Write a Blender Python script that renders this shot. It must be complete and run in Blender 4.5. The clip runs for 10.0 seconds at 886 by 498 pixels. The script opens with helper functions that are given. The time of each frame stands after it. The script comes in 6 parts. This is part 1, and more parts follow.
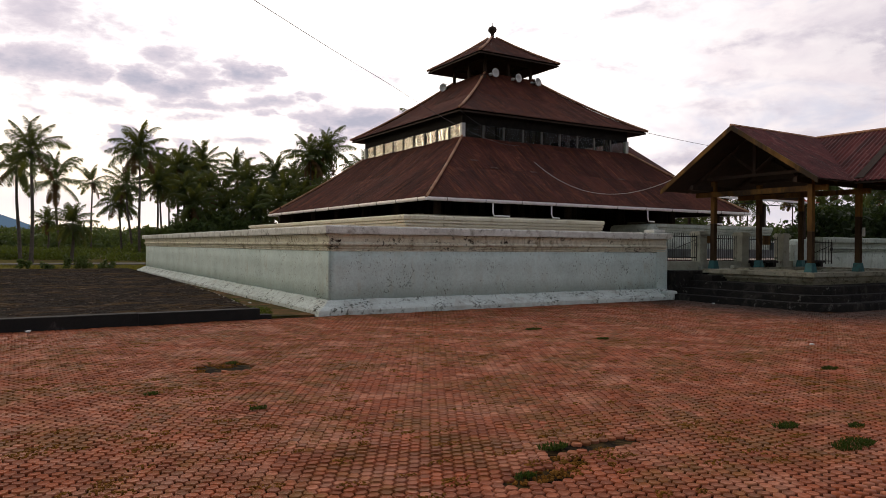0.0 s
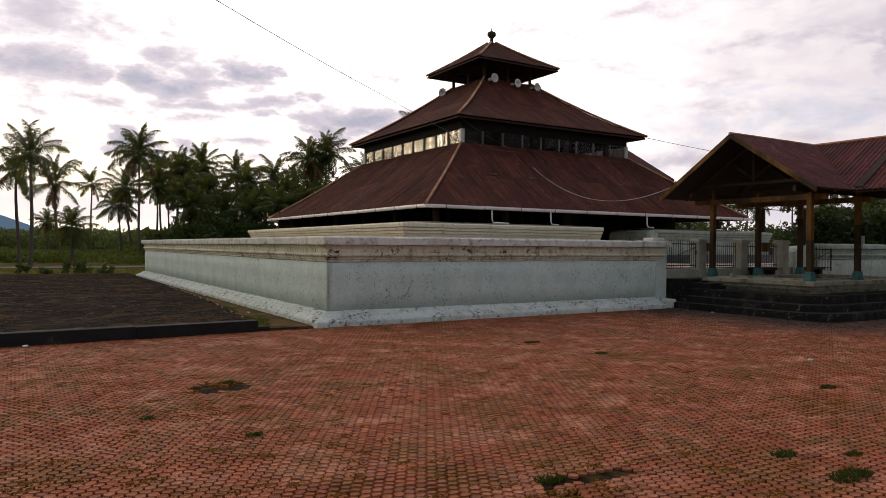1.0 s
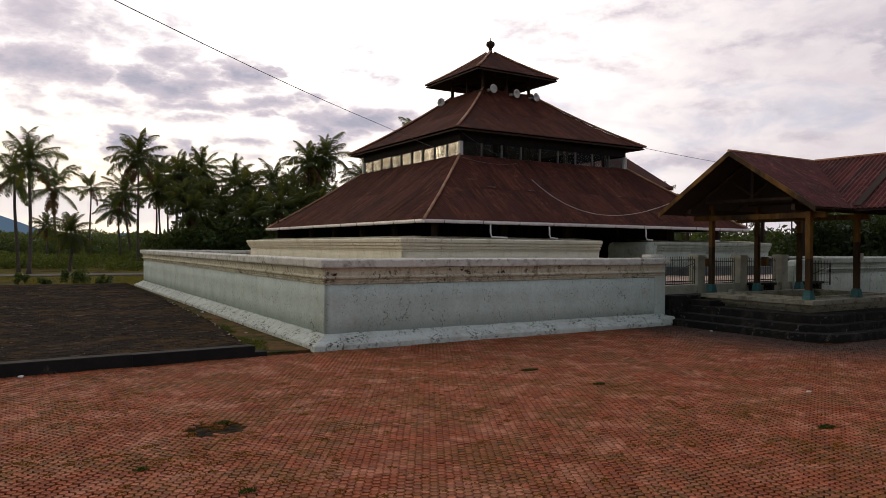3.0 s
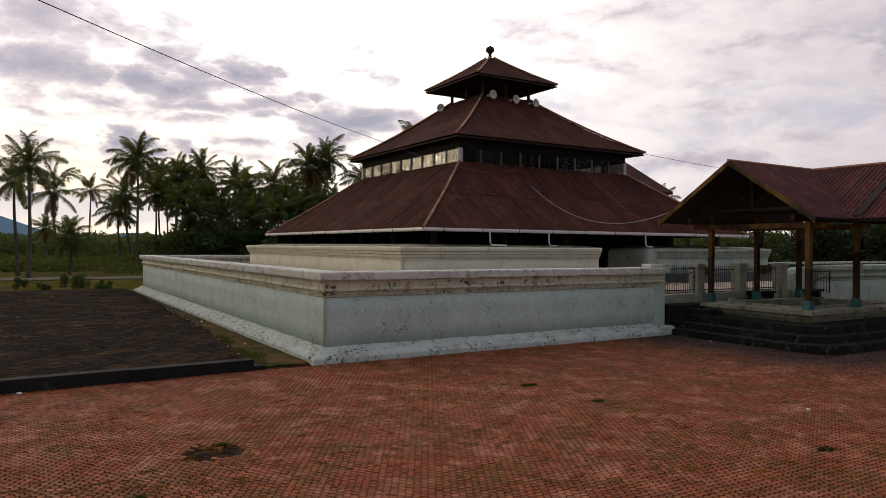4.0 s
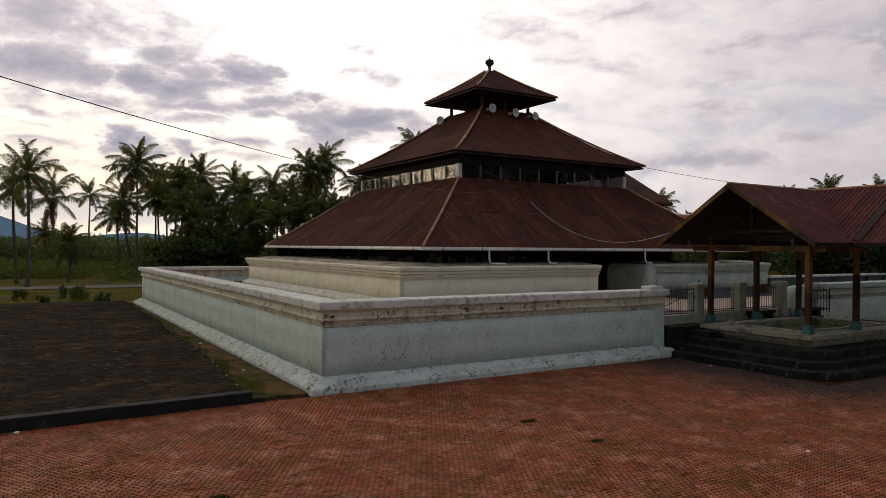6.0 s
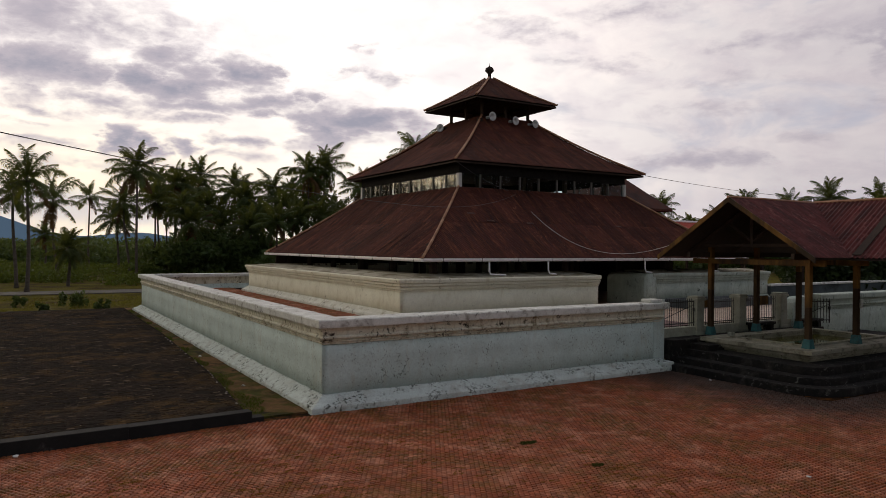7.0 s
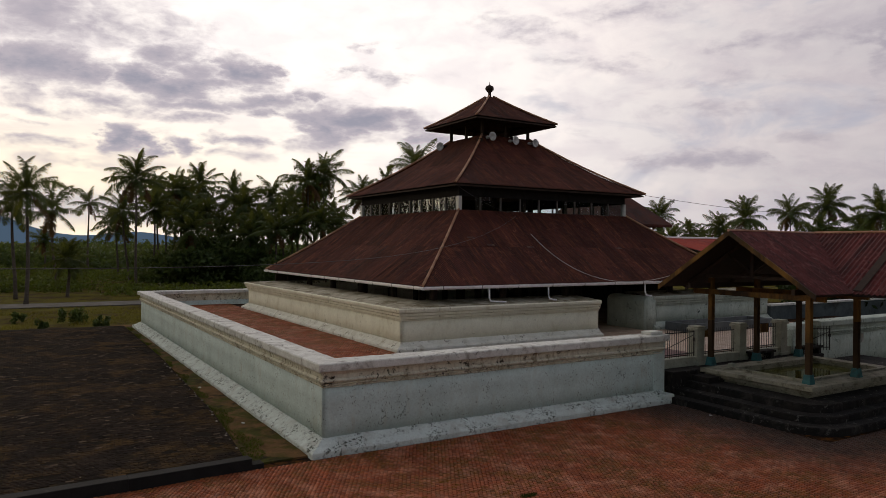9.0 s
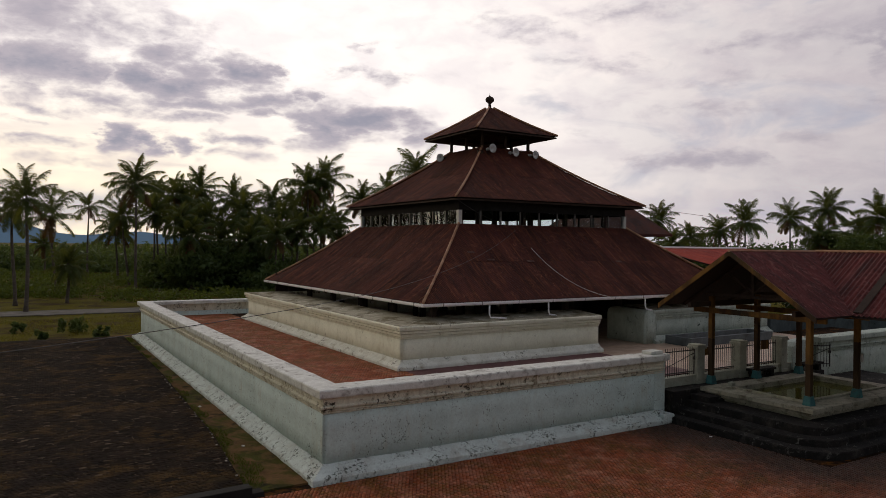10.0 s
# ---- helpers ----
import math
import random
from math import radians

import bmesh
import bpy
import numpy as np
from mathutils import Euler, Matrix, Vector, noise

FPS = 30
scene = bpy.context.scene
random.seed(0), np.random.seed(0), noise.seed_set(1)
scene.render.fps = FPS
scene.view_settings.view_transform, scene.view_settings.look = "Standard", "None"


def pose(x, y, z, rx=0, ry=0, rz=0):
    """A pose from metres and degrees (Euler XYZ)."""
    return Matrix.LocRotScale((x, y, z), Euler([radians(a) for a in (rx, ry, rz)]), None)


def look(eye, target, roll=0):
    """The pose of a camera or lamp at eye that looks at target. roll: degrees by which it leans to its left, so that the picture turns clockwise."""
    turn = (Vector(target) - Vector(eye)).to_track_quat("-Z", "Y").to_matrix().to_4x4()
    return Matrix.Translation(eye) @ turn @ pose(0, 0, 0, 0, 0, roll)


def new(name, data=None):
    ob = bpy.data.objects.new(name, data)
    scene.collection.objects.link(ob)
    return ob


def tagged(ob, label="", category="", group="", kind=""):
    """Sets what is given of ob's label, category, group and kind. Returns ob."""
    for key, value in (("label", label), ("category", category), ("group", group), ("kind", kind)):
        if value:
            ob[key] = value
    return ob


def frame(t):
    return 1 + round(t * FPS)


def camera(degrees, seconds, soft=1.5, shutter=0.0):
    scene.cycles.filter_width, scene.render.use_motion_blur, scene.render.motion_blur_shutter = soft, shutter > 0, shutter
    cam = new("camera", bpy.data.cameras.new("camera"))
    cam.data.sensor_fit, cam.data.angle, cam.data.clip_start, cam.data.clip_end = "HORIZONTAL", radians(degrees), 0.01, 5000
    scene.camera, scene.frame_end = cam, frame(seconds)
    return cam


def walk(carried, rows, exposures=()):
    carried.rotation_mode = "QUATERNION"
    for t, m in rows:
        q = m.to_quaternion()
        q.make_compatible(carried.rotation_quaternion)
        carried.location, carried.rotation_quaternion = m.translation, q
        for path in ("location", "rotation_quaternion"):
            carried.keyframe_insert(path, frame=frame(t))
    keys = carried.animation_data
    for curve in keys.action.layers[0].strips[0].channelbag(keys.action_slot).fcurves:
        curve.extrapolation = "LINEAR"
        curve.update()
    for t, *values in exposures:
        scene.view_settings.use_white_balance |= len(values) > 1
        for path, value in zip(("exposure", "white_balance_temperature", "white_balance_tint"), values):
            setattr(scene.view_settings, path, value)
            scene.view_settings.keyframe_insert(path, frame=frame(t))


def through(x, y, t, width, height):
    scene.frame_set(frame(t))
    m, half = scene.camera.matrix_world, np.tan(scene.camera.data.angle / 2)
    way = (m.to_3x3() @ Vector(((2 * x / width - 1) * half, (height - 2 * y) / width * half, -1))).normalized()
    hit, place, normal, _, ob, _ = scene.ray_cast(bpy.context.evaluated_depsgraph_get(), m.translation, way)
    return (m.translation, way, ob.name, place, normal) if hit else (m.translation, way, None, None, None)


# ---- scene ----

# ---------------- camera: a drone that climbs straight up ----------------
cam = camera(64.7, 10.0, soft=0.8)


def climb(t):
    x = -6.434909 + 0.047204 * t - 0.003397 * t * t
    y = -16.556544 + 0.005279 * t + 0.001161 * t * t
    z = 1.784321 + 0.2789 * t - 0.002329 * t ** 2 + 0.001674 * t ** 3 - 0.000002 * t ** 4
    yaw = -31.247809 - 0.005278 * t - 0.001215 * t * t
    pitch = -0.240012 + 0.02342 * t - 0.002452 * t * t
    roll = 0.481651 - 0.027174 * t + 0.003801 * t * t
    a, p = radians(yaw), radians(pitch)
    way = (-math.sin(a) * math.cos(p), math.cos(a) * math.cos(p), math.sin(p))
    return look((x, y, z), (x + way[0], y + way[1], z + way[2]), roll)


walk(cam, [(k * 0.5, climb(k * 0.5)) for k in range(21)], [(0, -0.21), (2.5, -0.35), (5, -0.57), (10, -0.78)])


# ---------------- node helper ----------------
class Nodes:
    def __init__(self, tree):
        self.t = tree
        tree.nodes.clear()

    def n(self, kind, **kw):
        node = self.t.nodes.new(kind)
        for k, v in kw.items():
            if k == "inputs":
                for a, b in v.items():
                    node.inputs[a].default_value = b
            else:
                setattr(node, k, v)
        return node

    def l(self, a, b):
        self.t.links.new(a, b)

    def math(self, op, a, b=None, c=None, clamp=False):
        node = self.n("ShaderNodeMath", operation=op, use_clamp=clamp)
        for k, v in enumerate((a, b, c)):
            if v is None:
                continue
            if isinstance(v, (int, float)):
                node.inputs[k].default_value = v
            else:
                self.l(v, node.inputs[k])
        return node.outputs[0]

    def mix(self, f, a, b, blend="MIX"):
        node = self.n("ShaderNodeMix", data_type="RGBA", blend_type=blend)
        for k, v in ((0, f), (6, a), (7, b)):
            if isinstance(v, (int, float)):
                node.inputs[k].default_value = v
            elif isinstance(v, tuple):
                node.inputs[k].default_value = (*v[:3], 1)
            else:
                self.l(v, node.inputs[k])
        return node.outputs[2]

    def noise(self, vec, scale, detail=4, rough=0.55, dist=0.0):
        node = self.n("ShaderNodeTexNoise", inputs={"Scale": scale, "Detail": detail, "Roughness": rough, "Distortion": dist})
        self.l(vec, node.inputs["Vector"])
        return node.outputs[0]

    def step(self, v, lo, hi, a=0.0, b=1.0):
        node = self.n("ShaderNodeMapRange", interpolation_type="SMOOTHSTEP", inputs={1: lo, 2: hi, 3: a, 4: b})
        self.l(v, node.inputs[0])
        return node.outputs[0]

    def scaled(self, vec, s):
        node = self.n("ShaderNodeVectorMath", operation="MULTIPLY", inputs={1: s})
        self.l(vec, node.inputs[0])
        return node.outputs[0]


# ---------------- world: broken evening cloud, sun low behind it ----------------
SUN_AZ, SUN_EL = radians(-28), radians(17)      # azimuth from +y towards +x
world = bpy.data.worlds.new("World")
scene.world = world
world.use_nodes = True
W = Nodes(world.node_tree)
sky = W.n("ShaderNodeTexSky", sky_type="NISHITA", sun_disc=False, sun_elevation=SUN_EL, sun_rotation=SUN_AZ, air_density=1.2, dust_density=2.5, ozone_density=1.0)
tc = W.n("ShaderNodeTexCoord").outputs["Generated"]
sep = W.n("ShaderNodeSeparateXYZ")
W.l(tc, sep.inputs[0])
X, Y, Z = sep.outputs
zz = W.math("MAXIMUM", Z, 0.0)
zz = W.math("ADD", zz, 0.13)
comb = W.n("ShaderNodeCombineXYZ")
W.l(W.math("DIVIDE", X, zz), comb.inputs[0])
W.l(W.math("DIVIDE", Y, zz), comb.inputs[1])
flat = comb.outputs[0]
n1 = W.noise(flat, 0.85, 7, 0.58, 0.3)
az = W.math("ARCTAN2", X, Y)
el = W.math("ARCSINE", Z)


# streaky vapour: noise stretched along the horizon
cs = W.n("ShaderNodeCombineXYZ")
W.l(W.math("MULTIPLY", az, 7.5), cs.inputs[0])
W.l(W.math("MULTIPLY", el, 16.0), cs.inputs[1])
st1 = W.noise(cs.outputs[0], 1.7, 8, 0.56, 0.35)
st2 = W.noise(cs.outputs[0], 4.6, 7, 0.6, 0.4)
rag = W.math("ADD", W.math("MULTIPLY", W.math("SUBTRACT", st1, 0.5), 2.2), W.math("MULTIPLY", W.math("SUBTRACT", st2, 0.5), 1.5))
# the air's own bearings (azimuth, elevation), pulled about so that the heaps curl and fray
here = W.n("ShaderNodeCombineXYZ")
W.l(az, here.inputs[0])
W.l(el, here.inputs[1])
curl = W.n("ShaderNodeTexNoise", inputs={"Scale": 1.9, "Detail": 8.0, "Roughness": 0.60})
W.l(cs.outputs[0], curl.inputs["Vector"])
pull = W.n("ShaderNodeVectorMath", operation="MULTIPLY_ADD", inputs={1: (0.20, 0.044, 0.0), 2: (-0.10, -0.022, 0.0)})
W.l(curl.outputs[1], pull.inputs[0])
bent = W.n("ShaderNodeVectorMath", operation="ADD")
W.l(here.outputs[0], bent.inputs[0])
W.l(pull.outputs[0], bent.inputs[1])


def heap(a, e, wa, we, k, last):
    """A soft heap of cloud round one azimuth and elevation (degrees), joined to those before it."""
    off = W.n("ShaderNodeVectorMath", operation="SUBTRACT", inputs={1: (radians(a), radians(e), 0)})
    W.l(bent.outputs[0], off.inputs[0])
    size = W.n("ShaderNodeVectorMath", operation="MULTIPLY", inputs={1: (1 / radians(wa), 1 / radians(we), 0)})
    W.l(off.outputs[0], size.inputs[0])
    r = W.n("ShaderNodeVectorMath", operation="LENGTH")
    W.l(size.outputs[0], r.inputs[0])
    f = W.math("MULTIPLY", W.math("SUBTRACT", 1.0, r.outputs["Value"], clamp=True), k)
    return f if last is None else W.math("MAXIMUM", last, f)


# azimuth, elevation, half width, half height (degrees), thickness
CORES = [(1.0, 12.4, 5.1, 1.43, 1.0), (4.2, 12.2, 1.6, 0.91, 0.8), (2.8, 11.6, 1.0, 0.51, 0.6), (9.4, 13.9, 4.6, 0.87, 0.8), (7.6, 12.3, 3.1, 0.99, 1.1), (10.8, 11.9, 4.1, 0.9, 1.0),
         (15.3, 13.2, 2.6, 1.22, 1.0), (11.8, 13.1, 2.6, 1.19, 0.65), (11.8, 10.7, 5.8, 0.49, 0.75), (17.3, 11.0, 4.7, 0.56, 0.8), (18.4, 10.4, 2.5, 0.38, 0.7), (22.2, 9.4, 3.5, 1.54, 1.0),
         (24.7, 10.1, 4.9, 0.84, 1.0), (7.2, 7.8, 1.8, 0.9, 1.05), (10.2, 7.7, 2.0, 0.8, 0.85), (30.0, 8.9, 2.8, 0.98, 0.75), (15.4, 8.1, 3.0, 0.5, 0.7), (3.1, 14.7, 1.8, 0.55, 0.4)]
WASHES = [(1.3, 15.7, 6.8, 1.49, 0.62), (6.6, 15.7, 4.7, 1.34, 0.58), (8.6, 14.9, 3.0, 0.8, 0.45), (-0.2, 11.0, 2.6, 0.99, 0.55), (5.7, 10.2, 3.4, 0.53, 0.62), (1.0, 9.4, 2.6, 0.39, 0.5),
          (0.7, 8.4, 2.2, 0.28, 0.4), (1.2, 7.1, 2.6, 0.4, 0.5), (11.2, 9.6, 2.6, 0.37, 0.5), (20.4, 11.6, 1.3, 0.5, 0.6), (25.1, 15.7, 1.0, 0.37, 0.4), (24.0, 13.8, 1.4, 0.38, 0.4),
          (26.7, 13.4, 2.3, 0.44, 0.5), (24.7, 8.7, 3.4, 0.65, 0.5), (14.1, 7.0, 4.8, 0.44, 0.45), (3.5, 6.0, 5.1, 0.35, 0.4), (19.3, 7.7, 3.3, 0.51, 0.45)]
STREAKS = [(35.4, 18.1, 2.6, 0.78, 0.42), (38.0, 17.2, 2.0, 1.09, 0.45), (41.1, 16.8, 2.2, 0.54, 0.35), (44.9, 14.1, 3.5, 0.61, 0.42), (40.3, 14.9, 3.4, 0.56, 0.38), (46.4, 18.2, 5.8, 0.7, 0.45),
           (54.3, 15.3, 2.4, 0.69, 0.5), (59.5, 15.3, 3.1, 0.77, 0.5), (63.3, 14.2, 1.6, 1.86, 0.6), (53.5, 12.3, 4.8, 0.59, 0.35), (51.1, 10.6, 5.5, 0.61, 0.4), (54.7, 10.3, 2.9, 0.71, 0.4),
           (51.6, 6.8, 4.0, 0.74, 0.7), (58.5, 8.3, 4.0, 0.7, 0.4), (62.0, 10.4, 2.9, 0.78, 0.35), (41.7, 8.9, 3.3, 0.58, 0.3)]
heaps = None
for row in CORES:
    a, e, wa, we, k = row
    heaps = heap(a, e, wa * 1.6, we * 1.9, k, heaps)
for a, e, wa, we, k in WASHES:
    heaps = heap(a, e, wa * 1.9, we * 2.4, k * 1.1, heaps)
for a, e, wa, we, k in STREAKS:
    heaps = heap(a, e, wa * 1.8, we * 1.9, k * 1.05, heaps)
dens = W.math("ADD", W.math("MULTIPLY", heaps, 1.7), W.math("MULTIPLY", W.math("MULTIPLY", rag, 0.50), W.step(heaps, 0.0, 0.22, 0.25, 1.0)))
dark = W.step(dens, 0.22, 1.12)
thin = W.step(W.math("ADD", rag, W.math("MULTIPLY", W.math("SUBTRACT", n1, 0.5), 2.0)), 0.1, 1.1, 0.0, 0.36)
dark = W.math("MAXIMUM", dark, thin)
# bright veil: strongest round the hidden sun
GA, GE = radians(17), radians(24)
dot = W.n("ShaderNodeVectorMath", operation="DOT_PRODUCT", inputs={1: (math.sin(GA) * math.cos(GE), math.cos(GA) * math.cos(GE), math.sin(GE))})
W.l(tc, dot.inputs[0])
glow = W.step(dot.outputs["Value"], 0.05, 0.97)
veil = W.mix(glow, (0.295, 0.36, 0.425), (1.50, 1.375, 1.31))
veil = W.mix(W.step(dot.outputs["Value"], 0.68, 1.0), veil, (2.05, 1.90, 1.80))
warm = W.step(el, radians(15), radians(1))
warm = W.math("MULTIPLY", warm, W.step(az, radians(38), radians(2)))
veil = W.mix(W.math("MULTIPLY", warm, 0.95), veil, (2.15, 1.84, 1.36))
# thin lavender overcast away from the sun
wash = W.step(az, radians(24), radians(68), 0.0, 0.70)
veil = W.mix(wash, veil, (0.95, 0.86, 0.93))
shade = W.mix(glow, (0.22, 0.22, 0.28), (0.88, 0.79, 0.88))
shade = W.mix(W.step(dens, 0.95, 1.75), shade, (0.59, 0.575, 0.70))
# mottled vapour over the whole veil, and a lavender gap low under the cream bands
veil = W.mix(W.step(st1, 0.38, 0.64), veil, W.mix(1.0, veil, (0.90, 0.89, 0.92), "MULTIPLY"))
far_side = W.step(az, radians(28), radians(44))
puff = W.step(W.noise(bent.outputs[0], 9.0, 6, 0.6, 0.6), 0.40, 0.66, 0.0, 0.8)
veil = W.mix(W.math("MULTIPLY", puff, far_side), veil, W.mix(1.0, veil, (1.10, 1.08, 1.06), "MULTIPLY"))
clear = W.math("MULTIPLY", W.step(W.noise(cs.outputs[0], 0.9, 5, 0.55, 0.5), 0.52, 0.70, 0.0, 0.55), far_side)
veil = W.mix(clear, veil, (0.70, 0.74, 0.92))
bz = W.n("ShaderNodeSeparateXYZ")
W.l(bent.outputs[0], bz.inputs[0])
low_gap = W.math("MULTIPLY", W.step(bz.outputs[1], radians(4.6), radians(3.2)), W.step(bz.outputs[1], radians(0.9), radians(2.0)))
veil = W.mix(W.math("MULTIPLY", low_gap, W.step(az, radians(24), radians(12), 0.25, 0.75)), veil, (1.00, 0.96, 1.06))
cb = W.n("ShaderNodeCombineXYZ")
W.l(W.math("MULTIPLY", az, 4.0), cb.inputs[0])
W.l(W.math("MULTIPLY", el, 42.0), cb.inputs[1])
band = W.step(W.noise(cb.outputs[0], 1.3, 6, 0.55, 0.4), 0.46, 0.72, 0.0, 0.45)
band = W.math("MULTIPLY", band, W.step(el, radians(11), radians(6)))
band = W.math("MULTIPLY", band, W.step(az, radians(46), radians(26), 0.25, 1.0))
dark = W.math("MAXIMUM", dark, band)
cl = W.mix(dark, veil, shade)
skyc = W.mix(1.0, sky.outputs[0], (0.1, 0.1, 0.1), "MULTIPLY")
total = W.mix(0.95, skyc, cl)
bg = W.n("ShaderNodeBackground", inputs={1: 1.0})
W.l(total, bg.inputs[0])
W.l(bg.outputs[0], W.n("ShaderNodeOutputWorld").inputs[0])

sun = new("sun", bpy.data.lights.new("sun", "SUN"))
sun.data.energy, sun.data.angle, sun.data.color = 0.98, radians(24), (1.0, 0.76, 0.47)
sd = Vector((math.sin(SUN_AZ) * math.cos(SUN_EL), math.cos(SUN_AZ) * math.cos(SUN_EL), math.sin(SUN_EL)))
sun.matrix_world = look(sd * 50, (0, 0, 0))


# ---------------- materials ----------------
def material(name, base, base2, scale=3.0, rough=0.8, metal=0.0, stain=None, stain_at=(0.55, 0.75), stain_scale=0.7,
             bump=0.3, bump_scale=40.0, vary=0.0, island=0.0, streak=0.0, spec=0.5, stretch=(1, 1, 1), depth=0.01,
             grit=0.22, stain2=None, stain2_at=(0.55, 0.7), stain2_scale=3.0, speck=None, moss_dim_near=None, pick=None):
    """A surface with grain, larger stains, fine relief, and a tone of its own for each object or each joined piece."""
    m = bpy.data.materials.new(name)
    m.use_nodes = True
    N = Nodes(m.node_tree)
    out = N.n("ShaderNodeOutputMaterial")
    b = N.n("ShaderNodeBsdfPrincipled", inputs={"Metallic": metal, "Specular IOR Level": spec})
    N.l(b.outputs[0], out.inputs[0])
    geo = N.n("ShaderNodeNewGeometry")
    pos = N.scaled(geo.outputs["Position"], stretch)
    g = N.noise(pos, scale, 6, 0.62)
    col = N.mix(N.step(g, 0.32, 0.68), base, base2)
    fine = N.noise(pos, scale * 14, 3, 0.6)
    col = N.mix(N.step(fine, 0.35, 0.75, 0.0, grit), col, tuple(c * 0.45 for c in base))
    if stain:
        sN = N.noise(pos, stain_scale, 7, 0.66, 0.4)
        f = N.step(sN, *stain_at)
        if streak:
            f2 = N.noise(N.scaled(geo.outputs["Position"], (5, 5, streak)), 1.0, 5, 0.65)
            f = N.math("MULTIPLY", N.step(f2, 0.45, 0.7), N.step(sN, stain_at[0] - 0.12, stain_at[1]))
        col = N.mix(f, col, stain)
    if stain2:
        lowf = N.step(N.noise(pos, stain2_scale * 0.22, 4, 0.6), 0.42, 0.62)
        hif = N.step(N.noise(pos, stain2_scale, 8, 0.72, 0.6), *stain2_at)
        col = N.mix(N.math("MULTIPLY", lowf, hif), col, stain2)
    if speck:
        sp = N.step(N.noise(pos, 11.0, 6, 0.75), 0.66, 0.72)
        sp = N.math("MULTIPLY", sp, N.step(N.noise(pos, 0.9, 3), 0.42, 0.6))
        col = N.mix(sp, col, speck)
        sp2 = N.step(N.noise(N.scaled(pos, (1, 1, 0.55)), 27.0, 4, 0.65), 0.59, 0.64)
        sp2 = N.math("MULTIPLY", sp2, N.step(N.noise(pos, 1.9, 5, 0.6), 0.42, 0.60))
        col = N.mix(sp2, col, tuple(c * 1.3 for c in speck))
        cr = N.n("ShaderNodeTexVoronoi", feature="DISTANCE_TO_EDGE", inputs={"Scale": 1.1})
        wob = N.n("ShaderNodeVectorMath", operation="ADD")
        wn = N.n("ShaderNodeTexNoise", inputs={"Scale": 2.6, "Detail": 5.0})
        N.l(pos, wn.inputs["Vector"])
        N.l(pos, wob.inputs[0])
        N.l(wn.outputs[1], wob.inputs[1])
        N.l(wob.outputs[0], cr.inputs["Vector"])
        line = N.step(cr.outputs[0], 0.014, 0.002)
        line = N.math("MULTIPLY", line, N.step(N.noise(pos, 0.8, 4), 0.60, 0.70))
        col = N.mix(line, col, tuple(c * 0.6 for c in speck))
    # moss near a corner, its reach widened to paint in a vignette-like dimming
    if moss_dim_near:
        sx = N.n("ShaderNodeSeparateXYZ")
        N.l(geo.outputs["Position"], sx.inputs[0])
        dx = N.math("MAXIMUM", N.math("SUBTRACT", moss_dim_near[0], sx.outputs[0]), 0.0)
        dy = N.math("MAXIMUM", N.math("SUBTRACT", moss_dim_near[1], sx.outputs[1]), 0.0)
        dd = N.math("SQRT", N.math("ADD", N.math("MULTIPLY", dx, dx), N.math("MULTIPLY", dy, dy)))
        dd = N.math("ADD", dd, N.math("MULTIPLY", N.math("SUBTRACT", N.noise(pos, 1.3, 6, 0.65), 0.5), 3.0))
        col = N.mix(N.step(dd, 4.3, 0.4, 0.0, 0.92), col, moss_dim_near[2])
    if pick:
        pk = N.step(geo.outputs["Random Per Island"], pick[0], pick[0] + 0.06)
        pk = N.math("MULTIPLY", pk, N.step(N.noise(pos, 0.9, 4, 0.6), 0.40, 0.60))
        col = N.mix(pk, col, pick[1])
    if vary:
        oi = N.n("ShaderNodeObjectInfo").outputs["Random"]
        col = N.mix(1.0, col, N.mix(oi, (1 - vary,) * 3, (1 + vary,) * 3), "MULTIPLY")
    if island:
        ri = geo.outputs["Random Per Island"]
        col = N.mix(1.0, col, N.mix(ri, (1 - island,) * 3, (1 + island,) * 3), "MULTIPLY")
    N.l(col, b.inputs["Base Color"])
    N.l(N.step(g, 0.2, 0.8, max(0.05, rough - 0.12), min(1.0, rough + 0.12)), b.inputs["Roughness"])
    if bump:
        bn = N.noise(pos, bump_scale, 5, 0.65)
        bp = N.n("ShaderNodeBump", inputs={"Strength": bump, "Distance": depth})
        N.l(bn, bp.inputs["Height"])
        N.l(bp.outputs[0], b.inputs["Normal"])
    return m


lime = material("limewash", (0.575, 0.672, 0.640), (0.49, 0.580, 0.550), 1.3, 0.92, spec=0.2, stain=(0.44, 0.45, 0.38), stain_at=(0.50, 0.78), stain_scale=1.5, bump=0.7, bump_scale=22, streak=1.0, grit=0.28, speck=(0.075, 0.075, 0.06))
lime_cornice = material("limewash_weathered", (0.72, 0.70, 0.58), (0.61, 0.585, 0.465), 1.6, 0.92, spec=0.2, stain=(0.20, 0.155, 0.085), stain_at=(0.44, 0.66), stain_scale=0.6, bump=0.7, bump_scale=25, streak=2.0, grit=0.35, stain2=(0.035, 0.030, 0.022), stain2_at=(0.52, 0.61), stain2_scale=7.5)
lime_base = material("limewash_flaking", (0.64, 0.705, 0.67), (0.55, 0.60, 0.565), 2.2, 0.92, spec=0.2, stain=(0.45, 0.46, 0.42), stain_at=(0.5, 0.7), stain_scale=2.0, bump=0.9, bump_scale=30, grit=0.35, stain2=(0.05, 0.054, 0.040), stain2_at=(0.505, 0.57), stain2_scale=11.0)
